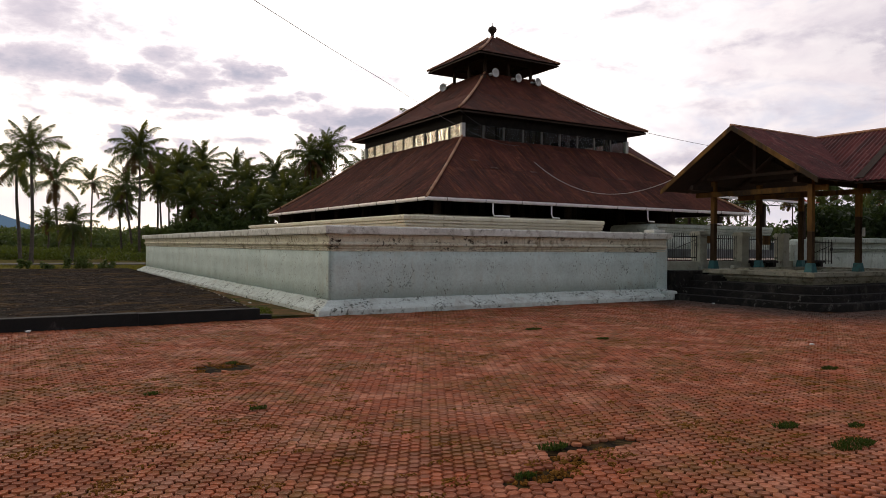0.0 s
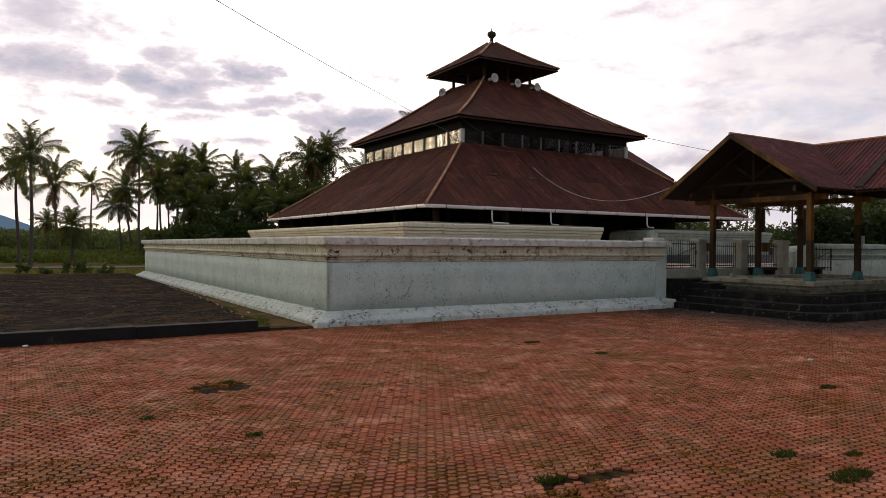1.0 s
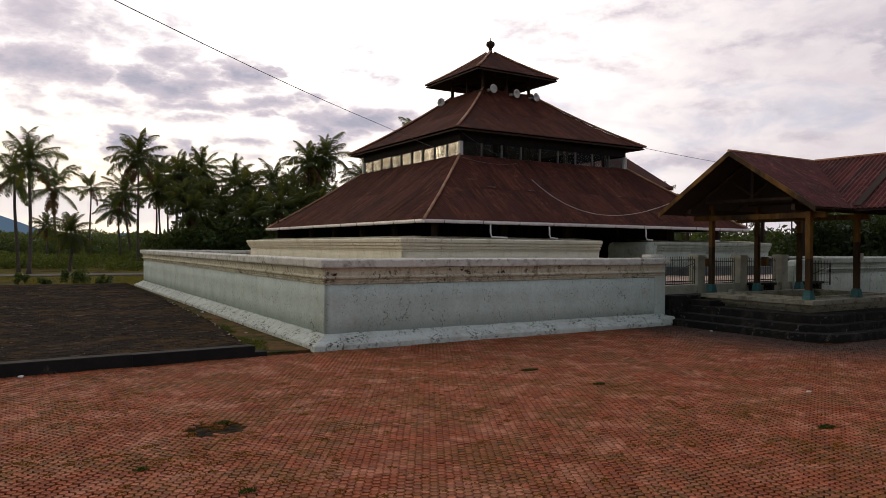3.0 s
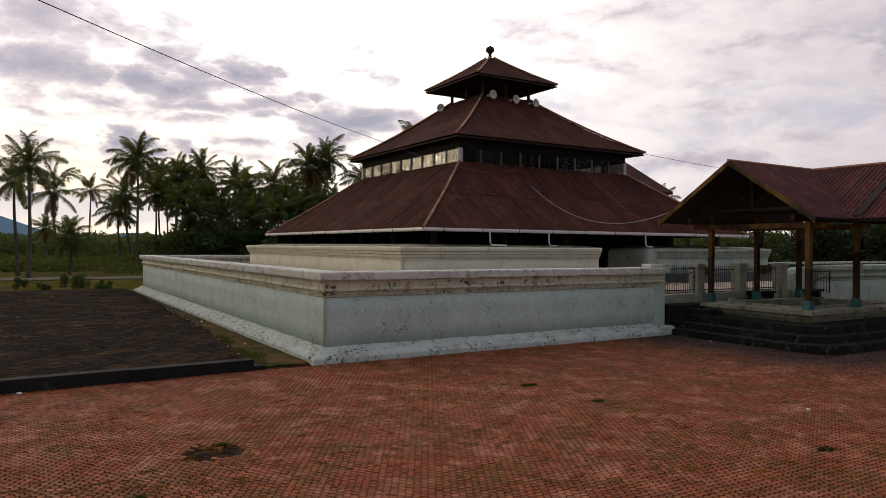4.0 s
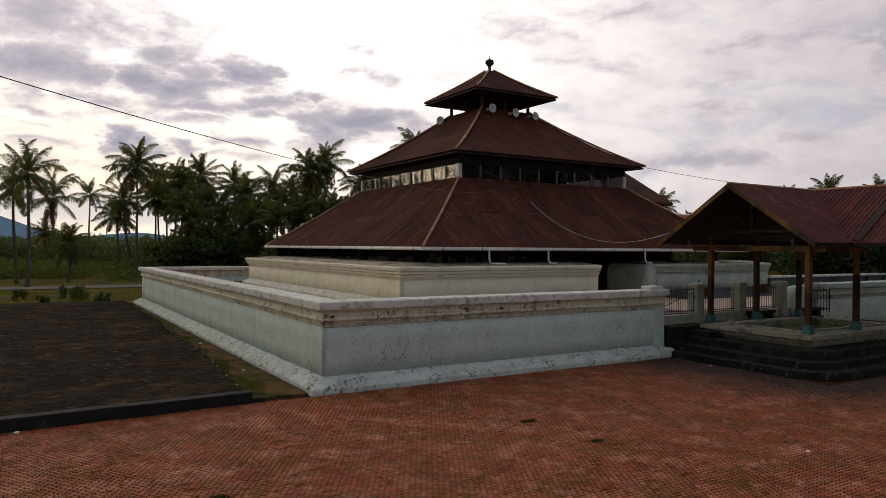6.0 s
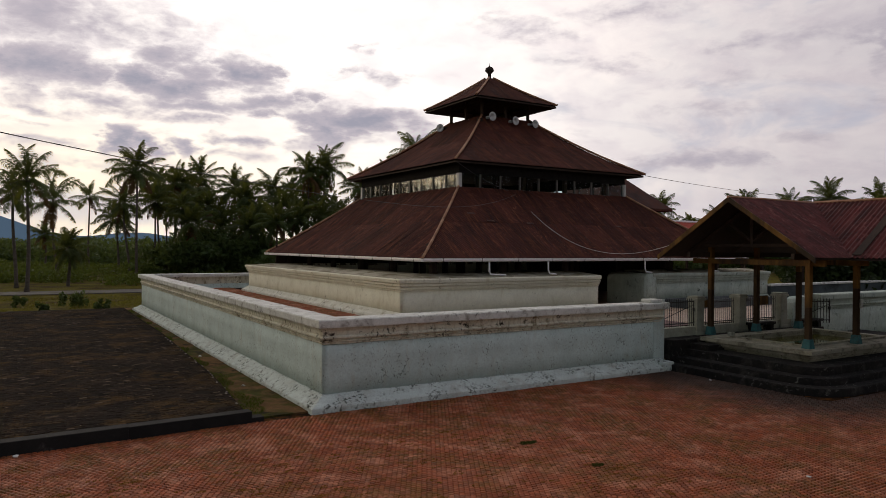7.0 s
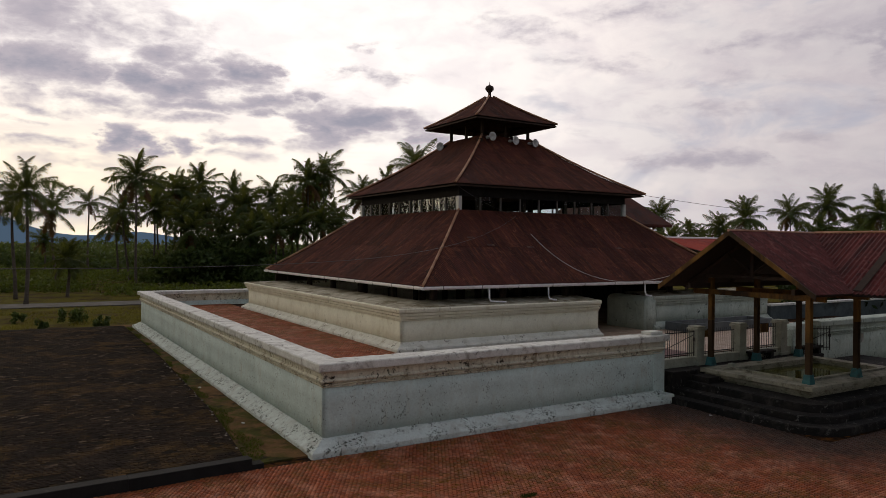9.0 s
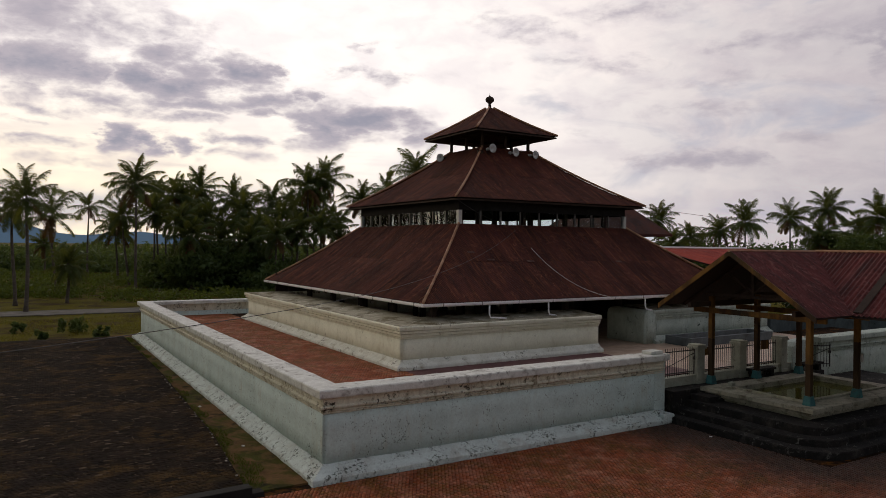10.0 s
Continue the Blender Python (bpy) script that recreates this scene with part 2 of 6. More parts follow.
lime_top = material("coping_weathered", (0.74, 0.745, 0.70), (0.58, 0.58, 0.54), 2.6, 0.92, spec=0.2, stain=(0.28, 0.265, 0.23), stain_at=(0.52, 0.68), stain_scale=2.4, bump=0.8, bump_scale=18, grit=0.35, stain2=(0.09, 0.085, 0.07), stain2_at=(0.55, 0.66), stain2_scale=5.0)
plaster_in = material("plinth_plaster", (0.80, 0.79, 0.645), (0.72, 0.71, 0.57), 1.2, 0.92, spec=0.2, stain=(0.48, 0.43, 0.28), stain_at=(0.52, 0.8), stain_scale=1.2, bump=0.5, bump_scale=20, streak=1.5, grit=0.22, stain2=(0.17, 0.155, 0.10), stain2_at=(0.57, 0.7), stain2_scale=4.0)
plinth_base = material("plinth_base", (0.76, 0.765, 0.69), (0.64, 0.64, 0.56), 2.0, 0.9, spec=0.2, stain=(0.38, 0.35, 0.26), stain_at=(0.54, 0.74), stain_scale=2.4, bump=0.7, bump_scale=25, grit=0.3, stain2=(0.09, 0.08, 0.055), stain2_at=(0.54, 0.63), stain2_scale=6.0)


# mould stains on limewash, its base also darkened as shade by the pavilion
mouldy_shaded_wall = material("mouldy_shaded_limewash", (0.47, 0.52, 0.46), (0.36, 0.41, 0.36), 1.3, 0.92, spec=0.2, stain=(0.20, 0.22, 0.17), stain_at=(0.46, 0.70), stain_scale=0.9, bump=0.7, bump_scale=22, streak=1.2, grit=0.35, stain2=(0.06, 0.075, 0.065), stain2_at=(0.55, 0.66), stain2_scale=3.5)


def sheet_material(name, base, base2, rust, dark_, vary, rough=0.7, blotch=0.0):
    """Corrugated sheet: weathering runs down the slope in streaks, each sheet a little different."""
    m = bpy.data.materials.new(name)
    m.use_nodes = True
    N = Nodes(m.node_tree)
    out = N.n("ShaderNodeOutputMaterial")
    b = N.n("ShaderNodeBsdfPrincipled", inputs={"Specular IOR Level": 0.12})
    N.l(b.outputs[0], out.inputs[0])
    uv = N.n("ShaderNodeUVMap", uv_map="UVMap").outputs[0]
    geo = N.n("ShaderNodeNewGeometry")
    pos = geo.outputs["Position"]
    st = N.noise(N.scaled(uv, (9.0, 0.5, 1.0)), 1.0, 6, 0.65)
    st2 = N.noise(N.scaled(uv, (2.2, 0.25, 1.0)), 1.0, 5, 0.6)
    big_ = N.noise(pos, 0.7, 6, 0.6, 0.3)
    col = N.mix(N.step(big_, 0.35, 0.65), base, base2)
    col = N.mix(N.step(st, 0.48, 0.74, 0.0, 0.62), col, rust)
    col = N.mix(N.step(st2, 0.48, 0.72, 0.0, 0.75), col, dark_)
    col = N.mix(N.step(N.noise(pos, 9.0, 6, 0.7), 0.55, 0.75, 0.0, 0.5), col, dark_)
    col = N.mix(N.math("MULTIPLY", N.step(N.noise(N.scaled(uv, (5.0, 1.6, 1.0)), 2.4, 6, 0.7, 0.4), 0.58, 0.68, 0.0, 0.7), N.step(N.noise(pos, 0.45, 4), 0.42, 0.6)), col, tuple(min(1, c * 1.35) for c in rust))
    if blotch:
        bl = N.math("MULTIPLY", N.step(N.noise(N.scaled(uv, (1.6, 2.2, 1.0)), 1.7, 8, 0.72, 0.9), 0.50, 0.64), N.step(N.noise(pos, 0.8, 3), 0.35, 0.6))
        col = N.mix(N.math("MULTIPLY", bl, blotch), col, tuple(min(1, c * 0.9) for c in rust))
        col = N.mix(N.step(N.noise(N.scaled(uv, (2.4, 1.4, 1.0)), 2.9, 7, 0.7, 0.7), 0.54, 0.66, 0.0, blotch), col, dark_)
    oi = N.n("ShaderNodeObjectInfo").outputs["Random"]
    col = N.mix(1.0, col, N.mix(oi, (1 - vary,) * 3, (1 + vary,) * 3), "MULTIPLY")
    N.l(col, b.inputs["Base Color"])
    N.l(N.step(st, 0.3, 0.7, rough - 0.1, rough + 0.15), b.inputs["Roughness"])
    bp = N.n("ShaderNodeBump", inputs={"Strength": 0.25, "Distance": 0.01})
    N.l(N.noise(pos, 45, 4, 0.6), bp.inputs["Height"])
    N.l(bp.outputs[0], b.inputs["Normal"])
    return m


roof_mat = sheet_material("rusted_sheet", (0.050, 0.0145, 0.0115), (0.076, 0.022, 0.0155), (0.225, 0.088, 0.042), (0.017, 0.008, 0.0075), 0.22, 0.75, 0.35)
roof_red = sheet_material("red_sheet", (0.36, 0.048, 0.028), (0.28, 0.036, 0.024), (0.30, 0.07, 0.045), (0.12, 0.022, 0.018), 0.10, 0.6)
pav_roof = sheet_material("maroon_sheet", (0.092, 0.017, 0.016), (0.050, 0.011, 0.010), (0.21, 0.085, 0.078), (0.020, 0.008, 0.008), 0.12, 0.65, 0.75)
hip_dark = material("dark_rust", (0.060, 0.018, 0.012), (0.085, 0.026, 0.015), 1.5, 0.75, spec=0.2, stain=(0.03, 0.012, 0.01), stain_at=(0.45, 0.7), bump=0.3)
hip_mat = material("hip_flashing", (0.44, 0.25, 0.15), (0.26, 0.12, 0.065), 1.6, 0.65, spec=0.3, stain=(0.09, 0.04, 0.025), stain_at=(0.56, 0.72), stain_scale=1.5, bump=0.2)
patch_mat = material("faded_patch", (0.13, 0.075, 0.055), (0.08, 0.042, 0.032), 5, 0.75, spec=0.2, stain=(0.05, 0.022, 0.018), stain_at=(0.45, 0.6), stain_scale=6.0, bump=0.2)
dark_wood = material("dark_timber", (0.036, 0.025, 0.020), (0.055, 0.038, 0.030), 4, 0.85, spec=0.15, bump=0.4, bump_scale=50, stretch=(1, 1, 0.3))
amber_wood = material("amber_timber", (0.185, 0.092, 0.017), (0.080, 0.040, 0.011), 2.2, 0.75, spec=0.2, stain=(0.030, 0.019, 0.011), stain_at=(0.44, 0.62), bump=0.2, stretch=(1, 1, 0.3))
brown_wood = material("bare_timber", (0.062, 0.037, 0.018), (0.036, 0.023, 0.014), 3, 0.85, spec=0.15, stain=(0.10, 0.058, 0.018), stain_at=(0.58, 0.72), bump=0.3, stretch=(1, 1, 0.3))
ledge_mat = material("dirty_ledge", (0.40, 0.375, 0.29), (0.26, 0.235, 0.17), 2.2, 0.95, spec=0.1, stain=(0.13, 0.11, 0.065), stain_at=(0.46, 0.62), stain_scale=1.1, bump=0.8, bump_scale=18, grit=0.4, stain2=(0.62, 0.60, 0.52), stain2_at=(0.55, 0.65), stain2_scale=4.0)
gutter_mat = material("white_pvc", (0.88, 0.86, 0.87), (0.78, 0.765, 0.77), 3, 0.4, stain=(0.45, 0.42, 0.4), stain_at=(0.6, 0.85), bump=0.05)
black_stone = material("black_stone", (0.011, 0.010, 0.010), (0.024, 0.021, 0.019), 2.0, 0.88, spec=0.2, stain=(0.05, 0.045, 0.038), stain_at=(0.50, 0.7), stain_scale=1.6, bump=0.8, bump_scale=25, grit=0.4, stain2=(0.15, 0.145, 0.13), stain2_at=(0.56, 0.64), stain2_scale=5.0)
kerb_mat = material("black_kerb", (0.010, 0.010, 0.010), (0.020, 0.019, 0.018), 2.0, 0.85, spec=0.2, stain=(0.11, 0.10, 0.09), stain_at=(0.62, 0.8), stain_scale=2.0, bump=0.4)
paver_mat = material("red_paver", (0.295, 0.069, 0.020), (0.210, 0.049, 0.014), 1.1, 0.74, spec=0.30, stain=(0.355, 0.138, 0.076), stain_at=(0.44, 0.66), stain_scale=1.4, bump=0.6, bump_scale=120, depth=0.003, grit=0.38, stain2=(0.165, 0.060, 0.009), stain2_at=(0.41, 0.52), stain2_scale=4.2, moss_dim_near=(12.9, -5.3, (0.032, 0.022, 0.017)), island=0.28)
paver_one = material("red_paver_loose", (0.295, 0.069, 0.020), (0.210, 0.049, 0.014), 1.1, 0.74, spec=0.30, stain=(0.355, 0.138, 0.076), stain_at=(0.44, 0.66), stain_scale=1.4, bump=0.6, bump_scale=120, depth=0.003, grit=0.38, stain2=(0.165, 0.060, 0.009), stain2_at=(0.41, 0.52), stain2_scale=4.2, moss_dim_near=(12.9, -5.3, (0.032, 0.022, 0.017)), vary=0.28)
joint_mat = material("joint_soil", (0.020, 0.010, 0.005), (0.012, 0.007, 0.004), 2.0, 0.95, spec=0.05, stain=(0.090, 0.036, 0.007), stain_at=(0.52, 0.64), stain_scale=2.2, bump=0.7, bump_scale=60)
mud_mat = material("dark_mud", (0.014, 0.009, 0.005), (0.008, 0.006, 0.004), 6, 0.95, spec=0.05, stain=(0.055, 0.034, 0.010), stain_at=(0.45, 0.6), stain_scale=5.0, bump=0.9, bump_scale=40)
plot_mat = material("mossy_joints", (0.012, 0.008, 0.005), (0.008, 0.0065, 0.005), 1.2, 0.95, spec=0.04, stain=(0.04, 0.026, 0.009), stain_at=(0.50, 0.70), stain_scale=0.8, bump=0.9, bump_scale=35)
plot_brick = material("mossy_brick", (0.026, 0.0165, 0.0105), (0.013, 0.010, 0.009), 0.5, 0.95, spec=0.05, stain=(0.062, 0.036, 0.012), stain_at=(0.47, 0.68), stain_scale=0.6, bump=0.9, bump_scale=60, grit=0.45, stain2=(0.075, 0.058, 0.040), stain2_at=(0.58, 0.68), stain2_scale=9.0, island=0.42, pick=(0.93, (0.085, 0.062, 0.043)))
brick_one = material("mossy_brick_loose", (0.026, 0.0165, 0.0105), (0.013, 0.010, 0.009), 0.5, 0.95, spec=0.05, stain=(0.062, 0.036, 0.012), stain_at=(0.47, 0.68), stain_scale=0.6, bump=0.9, bump_scale=60, grit=0.45, stain2=(0.075, 0.058, 0.040), stain2_at=(0.58, 0.68), stain2_scale=9.0, vary=0.42)
dirt_mat = material("dirt_strip", (0.175, 0.098, 0.043), (0.105, 0.060, 0.027), 1.5, 0.95, spec=0.05, stain=(0.055, 0.055, 0.012), stain_at=(0.44, 0.58), stain_scale=0.6, bump=0.9, bump_scale=40, grit=0.5, stain2=(0.026, 0.024, 0.013), stain2_at=(0.46, 0.58), stain2_scale=2.5)
ground_mat = material("meadow", (0.105, 0.090, 0.010), (0.075, 0.070, 0.009), 0.25, 0.95, spec=0.03, stain=(0.045, 0.030, 0.012), stain_at=(0.47, 0.60), stain_scale=0.3, bump=0.8, bump_scale=6, depth=0.1, grit=0.45, stain2=(0.150, 0.115, 0.014), stain2_scale=1.2)
road_mat = material("pale_road", (0.14, 0.13, 0.12), (0.10, 0.095, 0.088), 0.8, 0.9, spec=0.1, stain=(0.07, 0.065, 0.045), stain_at=(0.5, 0.7), bump=0.3)
tan_tile = material("tan_floor", (0.46, 0.335, 0.245), (0.37, 0.265, 0.19), 1.5, 0.5, bump=0.1)
maroon_floor = material("maroon_floor", (0.12, 0.035, 0.035), (0.09, 0.03, 0.03), 1.2, 0.6, bump=0.1)
teal = material("teal_paint", (0.016, 0.125, 0.135), (0.014, 0.085, 0.095), 6, 0.65, stain=(0.03, 0.035, 0.035), stain_at=(0.52, 0.75), stain_scale=4, bump=0.3)
cream = material("cream_paint", (0.42, 0.425, 0.35), (0.32, 0.325, 0.265), 2.5, 0.85, spec=0.25, stain=(0.16, 0.145, 0.10), stain_at=(0.55, 0.75), stain_scale=3, bump=0.4, grit=0.35)
pond_cream = material("stained_cream", (0.34, 0.325, 0.255), (0.25, 0.24, 0.185), 2.5, 0.85, spec=0.25, stain=(0.10, 0.09, 0.06), stain_at=(0.48, 0.70), stain_scale=2.2, bump=0.4, grit=0.4, stain2=(0.05, 0.045, 0.032), stain2_at=(0.54, 0.64), stain2_scale=7.0)
moss_mat = material("brown_moss", (0.200, 0.086, 0.016), (0.120, 0.056, 0.012), 9, 0.95, spec=0.03, stain=(0.120, 0.072, 0.014), stain_at=(0.57, 0.70), stain_scale=1.2, bump=0.6, bump_scale=160, island=0.35)
iron = material("black_iron", (0.02, 0.02, 0.02), (0.035, 0.03, 0.028), 8, 0.55, metal=0.3, bump=0.1)
trunk_mat = material("palm_bark", (0.10, 0.080, 0.062), (0.065, 0.052, 0.042), 3, 0.9, bump=0.7, bump_scale=12, stretch=(1, 1, 3), depth=0.04)
dry_leaf = material("dry_leaf", (0.11, 0.075, 0.045), (0.06, 0.042, 0.026), 6, 0.9, bump=0, island=0.5)
horn_mat = material("grey_horn", (0.50, 0.50, 0.50), (0.42, 0.42, 0.42), 5, 0.45, bump=0.05)
wire_mat = material("black_cable", (0.02, 0.02, 0.022), (0.03, 0.03, 0.03), 5, 0.6, bump=0)
white_wire = material("pale_cable", (0.5, 0.48, 0.46), (0.42, 0.4, 0.4), 5, 0.6, bump=0)
grey_wall = material("grey_wall", (0.13, 0.145, 0.15), (0.09, 0.10, 0.105), 1.5, 0.9, stain=(0.06, 0.06, 0.055), stain_at=(0.5, 0.75), bump=0.3)
teal_wall = material("dull_teal_wall", (0.085, 0.105, 0.11), (0.06, 0.075, 0.08), 1.5, 0.9, spec=0.2, stain=(0.03, 0.03, 0.03), stain_at=(0.5, 0.75), bump=0.3)
stone_mat = material("pale_stone", (0.34, 0.30, 0.25), (0.2, 0.17, 0.14), 8, 0.9, bump=0.3)
litter_mat = material("pale_litter", (0.75, 0.74, 0.72), (0.6, 0.6, 0.58), 9, 0.7, bump=0.1)
eave_shade_board = material("eave_shade_black", (0.010, 0.009, 0.009), (0.018, 0.016, 0.015), 4, 0.9, spec=0.1, bump=0.3, bump_scale=50)
frame_mat = material("window_frame", (0.10, 0.09, 0.08), (0.06, 0.055, 0.05), 5, 0.6, bump=0.1)
pale_panel = material("pale_panel", (0.55, 0.55, 0.53), (0.42, 0.42, 0.41), 1.2, 0.5, stain=(0.2, 0.19, 0.17), stain_at=(0.5, 0.75), stain_scale=1.5, bump=0.1, streak=0.5)


def leafy(name, base, base2, dry, through, vary=0.0, island=0.0):
    """Leaves: a matt face that also lets light through from behind."""
    m = material(name, base, base2, 0.6, 0.6, grit=0.1, stain=dry, stain_at=(0.6, 0.8), stain_scale=0.5, bump=0, vary=vary, island=island, spec=0.2)
    t = m.node_tree
    bsdf = next(n for n in t.nodes if n.type == "BSDF_PRINCIPLED")
    out = next(n for n in t.nodes if n.type == "OUTPUT_MATERIAL")
    tr = t.nodes.new("ShaderNodeBsdfTranslucent")
    tr.inputs[0].default_value = (*through, 1)
    mx = t.nodes.new("ShaderNodeMixShader")
    mx.inputs[0].default_value = 0.38
    t.links.new(bsdf.outputs[0], mx.inputs[1])
    t.links.new(tr.outputs[0], mx.inputs[2])
    t.links.new(mx.outputs[0], out.inputs[0])
    return m


leaf_mat = leafy("palm_leaf", (0.055, 0.082, 0.022), (0.035, 0.057, 0.018), (0.105, 0.086, 0.024), (0.155, 0.165, 0.030), vary=0.4)
dead_mat = leafy("dead_palm_leaf", (0.13, 0.075, 0.030), (0.075, 0.045, 0.020), (0.05, 0.03, 0.015), (0.10, 0.06, 0.02), vary=0.3)
wood_leaf = leafy("far_foliage", (0.050, 0.082, 0.028), (0.075, 0.105, 0.030), (0.036, 0.062, 0.024), (0.10, 0.13, 0.026), island=0.5)
thicket_leaf = leafy("thicket_leaf", (0.016, 0.030, 0.010), (0.026, 0.040, 0.011), (0.014, 0.022, 0.009), (0.03, 0.045, 0.010), island=0.5)
meadow_mat = leafy("meadow_blades", (0.165, 0.145, 0.020), (0.085, 0.085, 0.014), (0.18, 0.12, 0.035), (0.20, 0.18, 0.018), island=0.5)
tuft_mat = leafy("tuft_blades", (0.035, 0.062, 0.012), (0.022, 0.042, 0.009), (0.07, 0.07, 0.02), (0.06, 0.09, 0.012), island=0.45)
grass_mat = leafy("grass_blades", (0.080, 0.105, 0.020), (0.05, 0.07, 0.014), (0.13, 0.10, 0.03), (0.11, 0.14, 0.015), island=0.4)


def glass_material(name, tint, rough=0.03, wave=0.1, ior=1.5):
    m = bpy.data.materials.new(name)
    m.use_nodes = True
    N = Nodes(m.node_tree)
    out = N.n("ShaderNodeOutputMaterial")
    tr = N.n("ShaderNodeBsdfTransparent", inputs={0: (*tint, 1)})
    gl = N.n("ShaderNodeBsdfGlossy", inputs={0: (0.9, 0.9, 0.9, 1), 1: rough})
    pos = N.n("ShaderNodeNewGeometry").outputs["Position"]
    bp = N.n("ShaderNodeBump", inputs={"Strength": wave, "Distance": 0.05})
    N.l(N.noise(N.scaled(pos, (1.0, 1.0, 0.35)), 2.2, 2, 0.4, 0.8), bp.inputs["Height"])
    N.l(bp.outputs[0], gl.inputs["Normal"])
    mixs = N.n("ShaderNodeMixShader")
    fr = N.n("ShaderNodeFresnel", inputs={0: ior})
    N.l(fr.outputs[0], mixs.inputs[0])
    N.l(tr.outputs[0], mixs.inputs[1])
    N.l(gl.outputs[0], mixs.inputs[2])
    N.l(mixs.outputs[0], out.inputs[0])
    return m


pane_mat = glass_material("window_glass", (0.86, 0.90, 0.91), 0.02, 0.02, 1.17)
wavy_mat = glass_material("wavy_sheet", (0.88, 0.90, 0.88), 0.05, 0.35, 1.22)


def water_material():
    m = bpy.data.materials.new("pond_water")
    m.use_nodes = True
    N = Nodes(m.node_tree)
    out = N.n("ShaderNodeOutputMaterial")
    b = N.n("ShaderNodeBsdfPrincipled", inputs={"Base Color": (0.10, 0.10, 0.016, 1), "Roughness": 0.05, "IOR": 1.33})
    pos = N.n("ShaderNodeNewGeometry").outputs["Position"]
    bp = N.n("ShaderNodeBump", inputs={"Strength": 0.08, "Distance": 0.01})
    N.l(N.noise(pos, 5, 3), bp.inputs["Height"])
    N.l(bp.outputs[0], b.inputs["Normal"])
    N.l(b.outputs[0], out.inputs[0])
    return m


water_mat = water_material()


# an even glow: the haze of distance is put into the colour itself
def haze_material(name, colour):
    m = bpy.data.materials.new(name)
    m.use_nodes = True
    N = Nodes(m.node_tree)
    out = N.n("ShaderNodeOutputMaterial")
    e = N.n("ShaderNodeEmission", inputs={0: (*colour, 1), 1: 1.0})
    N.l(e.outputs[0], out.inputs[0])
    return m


# ---------------- mesh helpers ----------------
def finish(bm, name, mat, smooth=False):
    me = bpy.data.meshes.new(name)
    bm.normal_update()
    bm.to_mesh(me)
    bm.free()
    me.materials.append(mat)
    if smooth:
        for p in me.polygons:
            p.use_smooth = True
    return me


def part(name, bm, mat, parent, label="", smooth=False):
    """One mesh under a thing or a part."""
    ob = new(name, finish(bm, name, mat, smooth))
    ob.parent = parent
    return tagged(ob, label)


def raw(name, verts, faces, mat, smooth=False, uvs=None):
    me = bpy.data.meshes.new(name)
    me.from_pydata(verts, [], faces)
    if uvs is not None:
        lay = me.uv_layers.new(name="UVMap")
        for lp in me.loops:
            lay.data[lp.index].uv = uvs[lp.vertex_index]
    me.materials.append(mat)
    if smooth:
        for p in me.polygons:
            p.use_smooth = True
    me.update()
    return me


def box(bm, x0, x1, y0, y1, z0, z1, bevel=0.0, m=None):
    r = bmesh.ops.create_cube(bm, size=1)
    vs = r["verts"]
    for v in vs:
        v.co = Vector((x0 + (v.co.x + .5) * (x1 - x0), y0 + (v.co.y + .5) * (y1 - y0), z0 + (v.co.z + .5) * (z1 - z0)))
    if bevel:
        es = list({e for v in vs for e in v.link_edges})
        r = bmesh.ops.bevel(bm, geom=es, offset=bevel, segments=2, affect="EDGES", profile=0.6)
        vs = r["verts"]
    if m is not None:
        bmesh.ops.transform(bm, matrix=m, verts=list({v for v in vs}))
    return bm


def boxed(x0, x1, y0, y1, z0, z1, bevel=0.0, m=None):
    return box(bmesh.new(), x0, x1, y0, y1, z0, z1, bevel, m)


def tube(bm, pts, radii, seg=8, cap=True):
    """A round bar along points."""
    pts = [Vector(p) for p in pts]
    if isinstance(radii, (int, float)):
        radii = [radii] * len(pts)
    rings = []
    for i, p in enumerate(pts):
        d = (pts[min(i + 1, len(pts) - 1)] - pts[max(i - 1, 0)]).normalized()
        a = d.orthogonal().normalized() if abs(d.z) > 0.9 else d.cross(Vector((0, 0, 1))).normalized()
        b = d.cross(a).normalized()
        rings.append([bm.verts.new(p + (a * math.cos(2 * math.pi * k / seg) + b * math.sin(2 * math.pi * k / seg)) * radii[i]) for k in range(seg)])
    for r0, r1 in zip(rings, rings[1:]):
        for k in range(seg):
            bm.faces.new((r0[k], r0[(k + 1) % seg], r1[(k + 1) % seg], r1[k]))
    if cap:
        bm.faces.new(rings[0][::-1])
        bm.faces.new(rings[-1])
    bmesh.ops.recalc_face_normals(bm, faces=bm.faces)
    return bm


def lathe(bm, prof, seg=16, centre=(0, 0, 0)):
    c = Vector(centre)
    rings = [[bm.verts.new(c + Vector((r * math.cos(2 * math.pi * k / seg), r * math.sin(2 * math.pi * k / seg), z))) for k in range(seg)] for r, z in prof]
    for r0, r1 in zip(rings, rings[1:]):
        for k in range(seg):
            bm.faces.new((r0[k], r0[(k + 1) % seg], r1[(k + 1) % seg], r1[k]))
    bm.faces.new(rings[0][::-1])
    bm.faces.new(rings[-1])
    bmesh.ops.recalc_face_normals(bm, faces=bm.faces)
    return bm


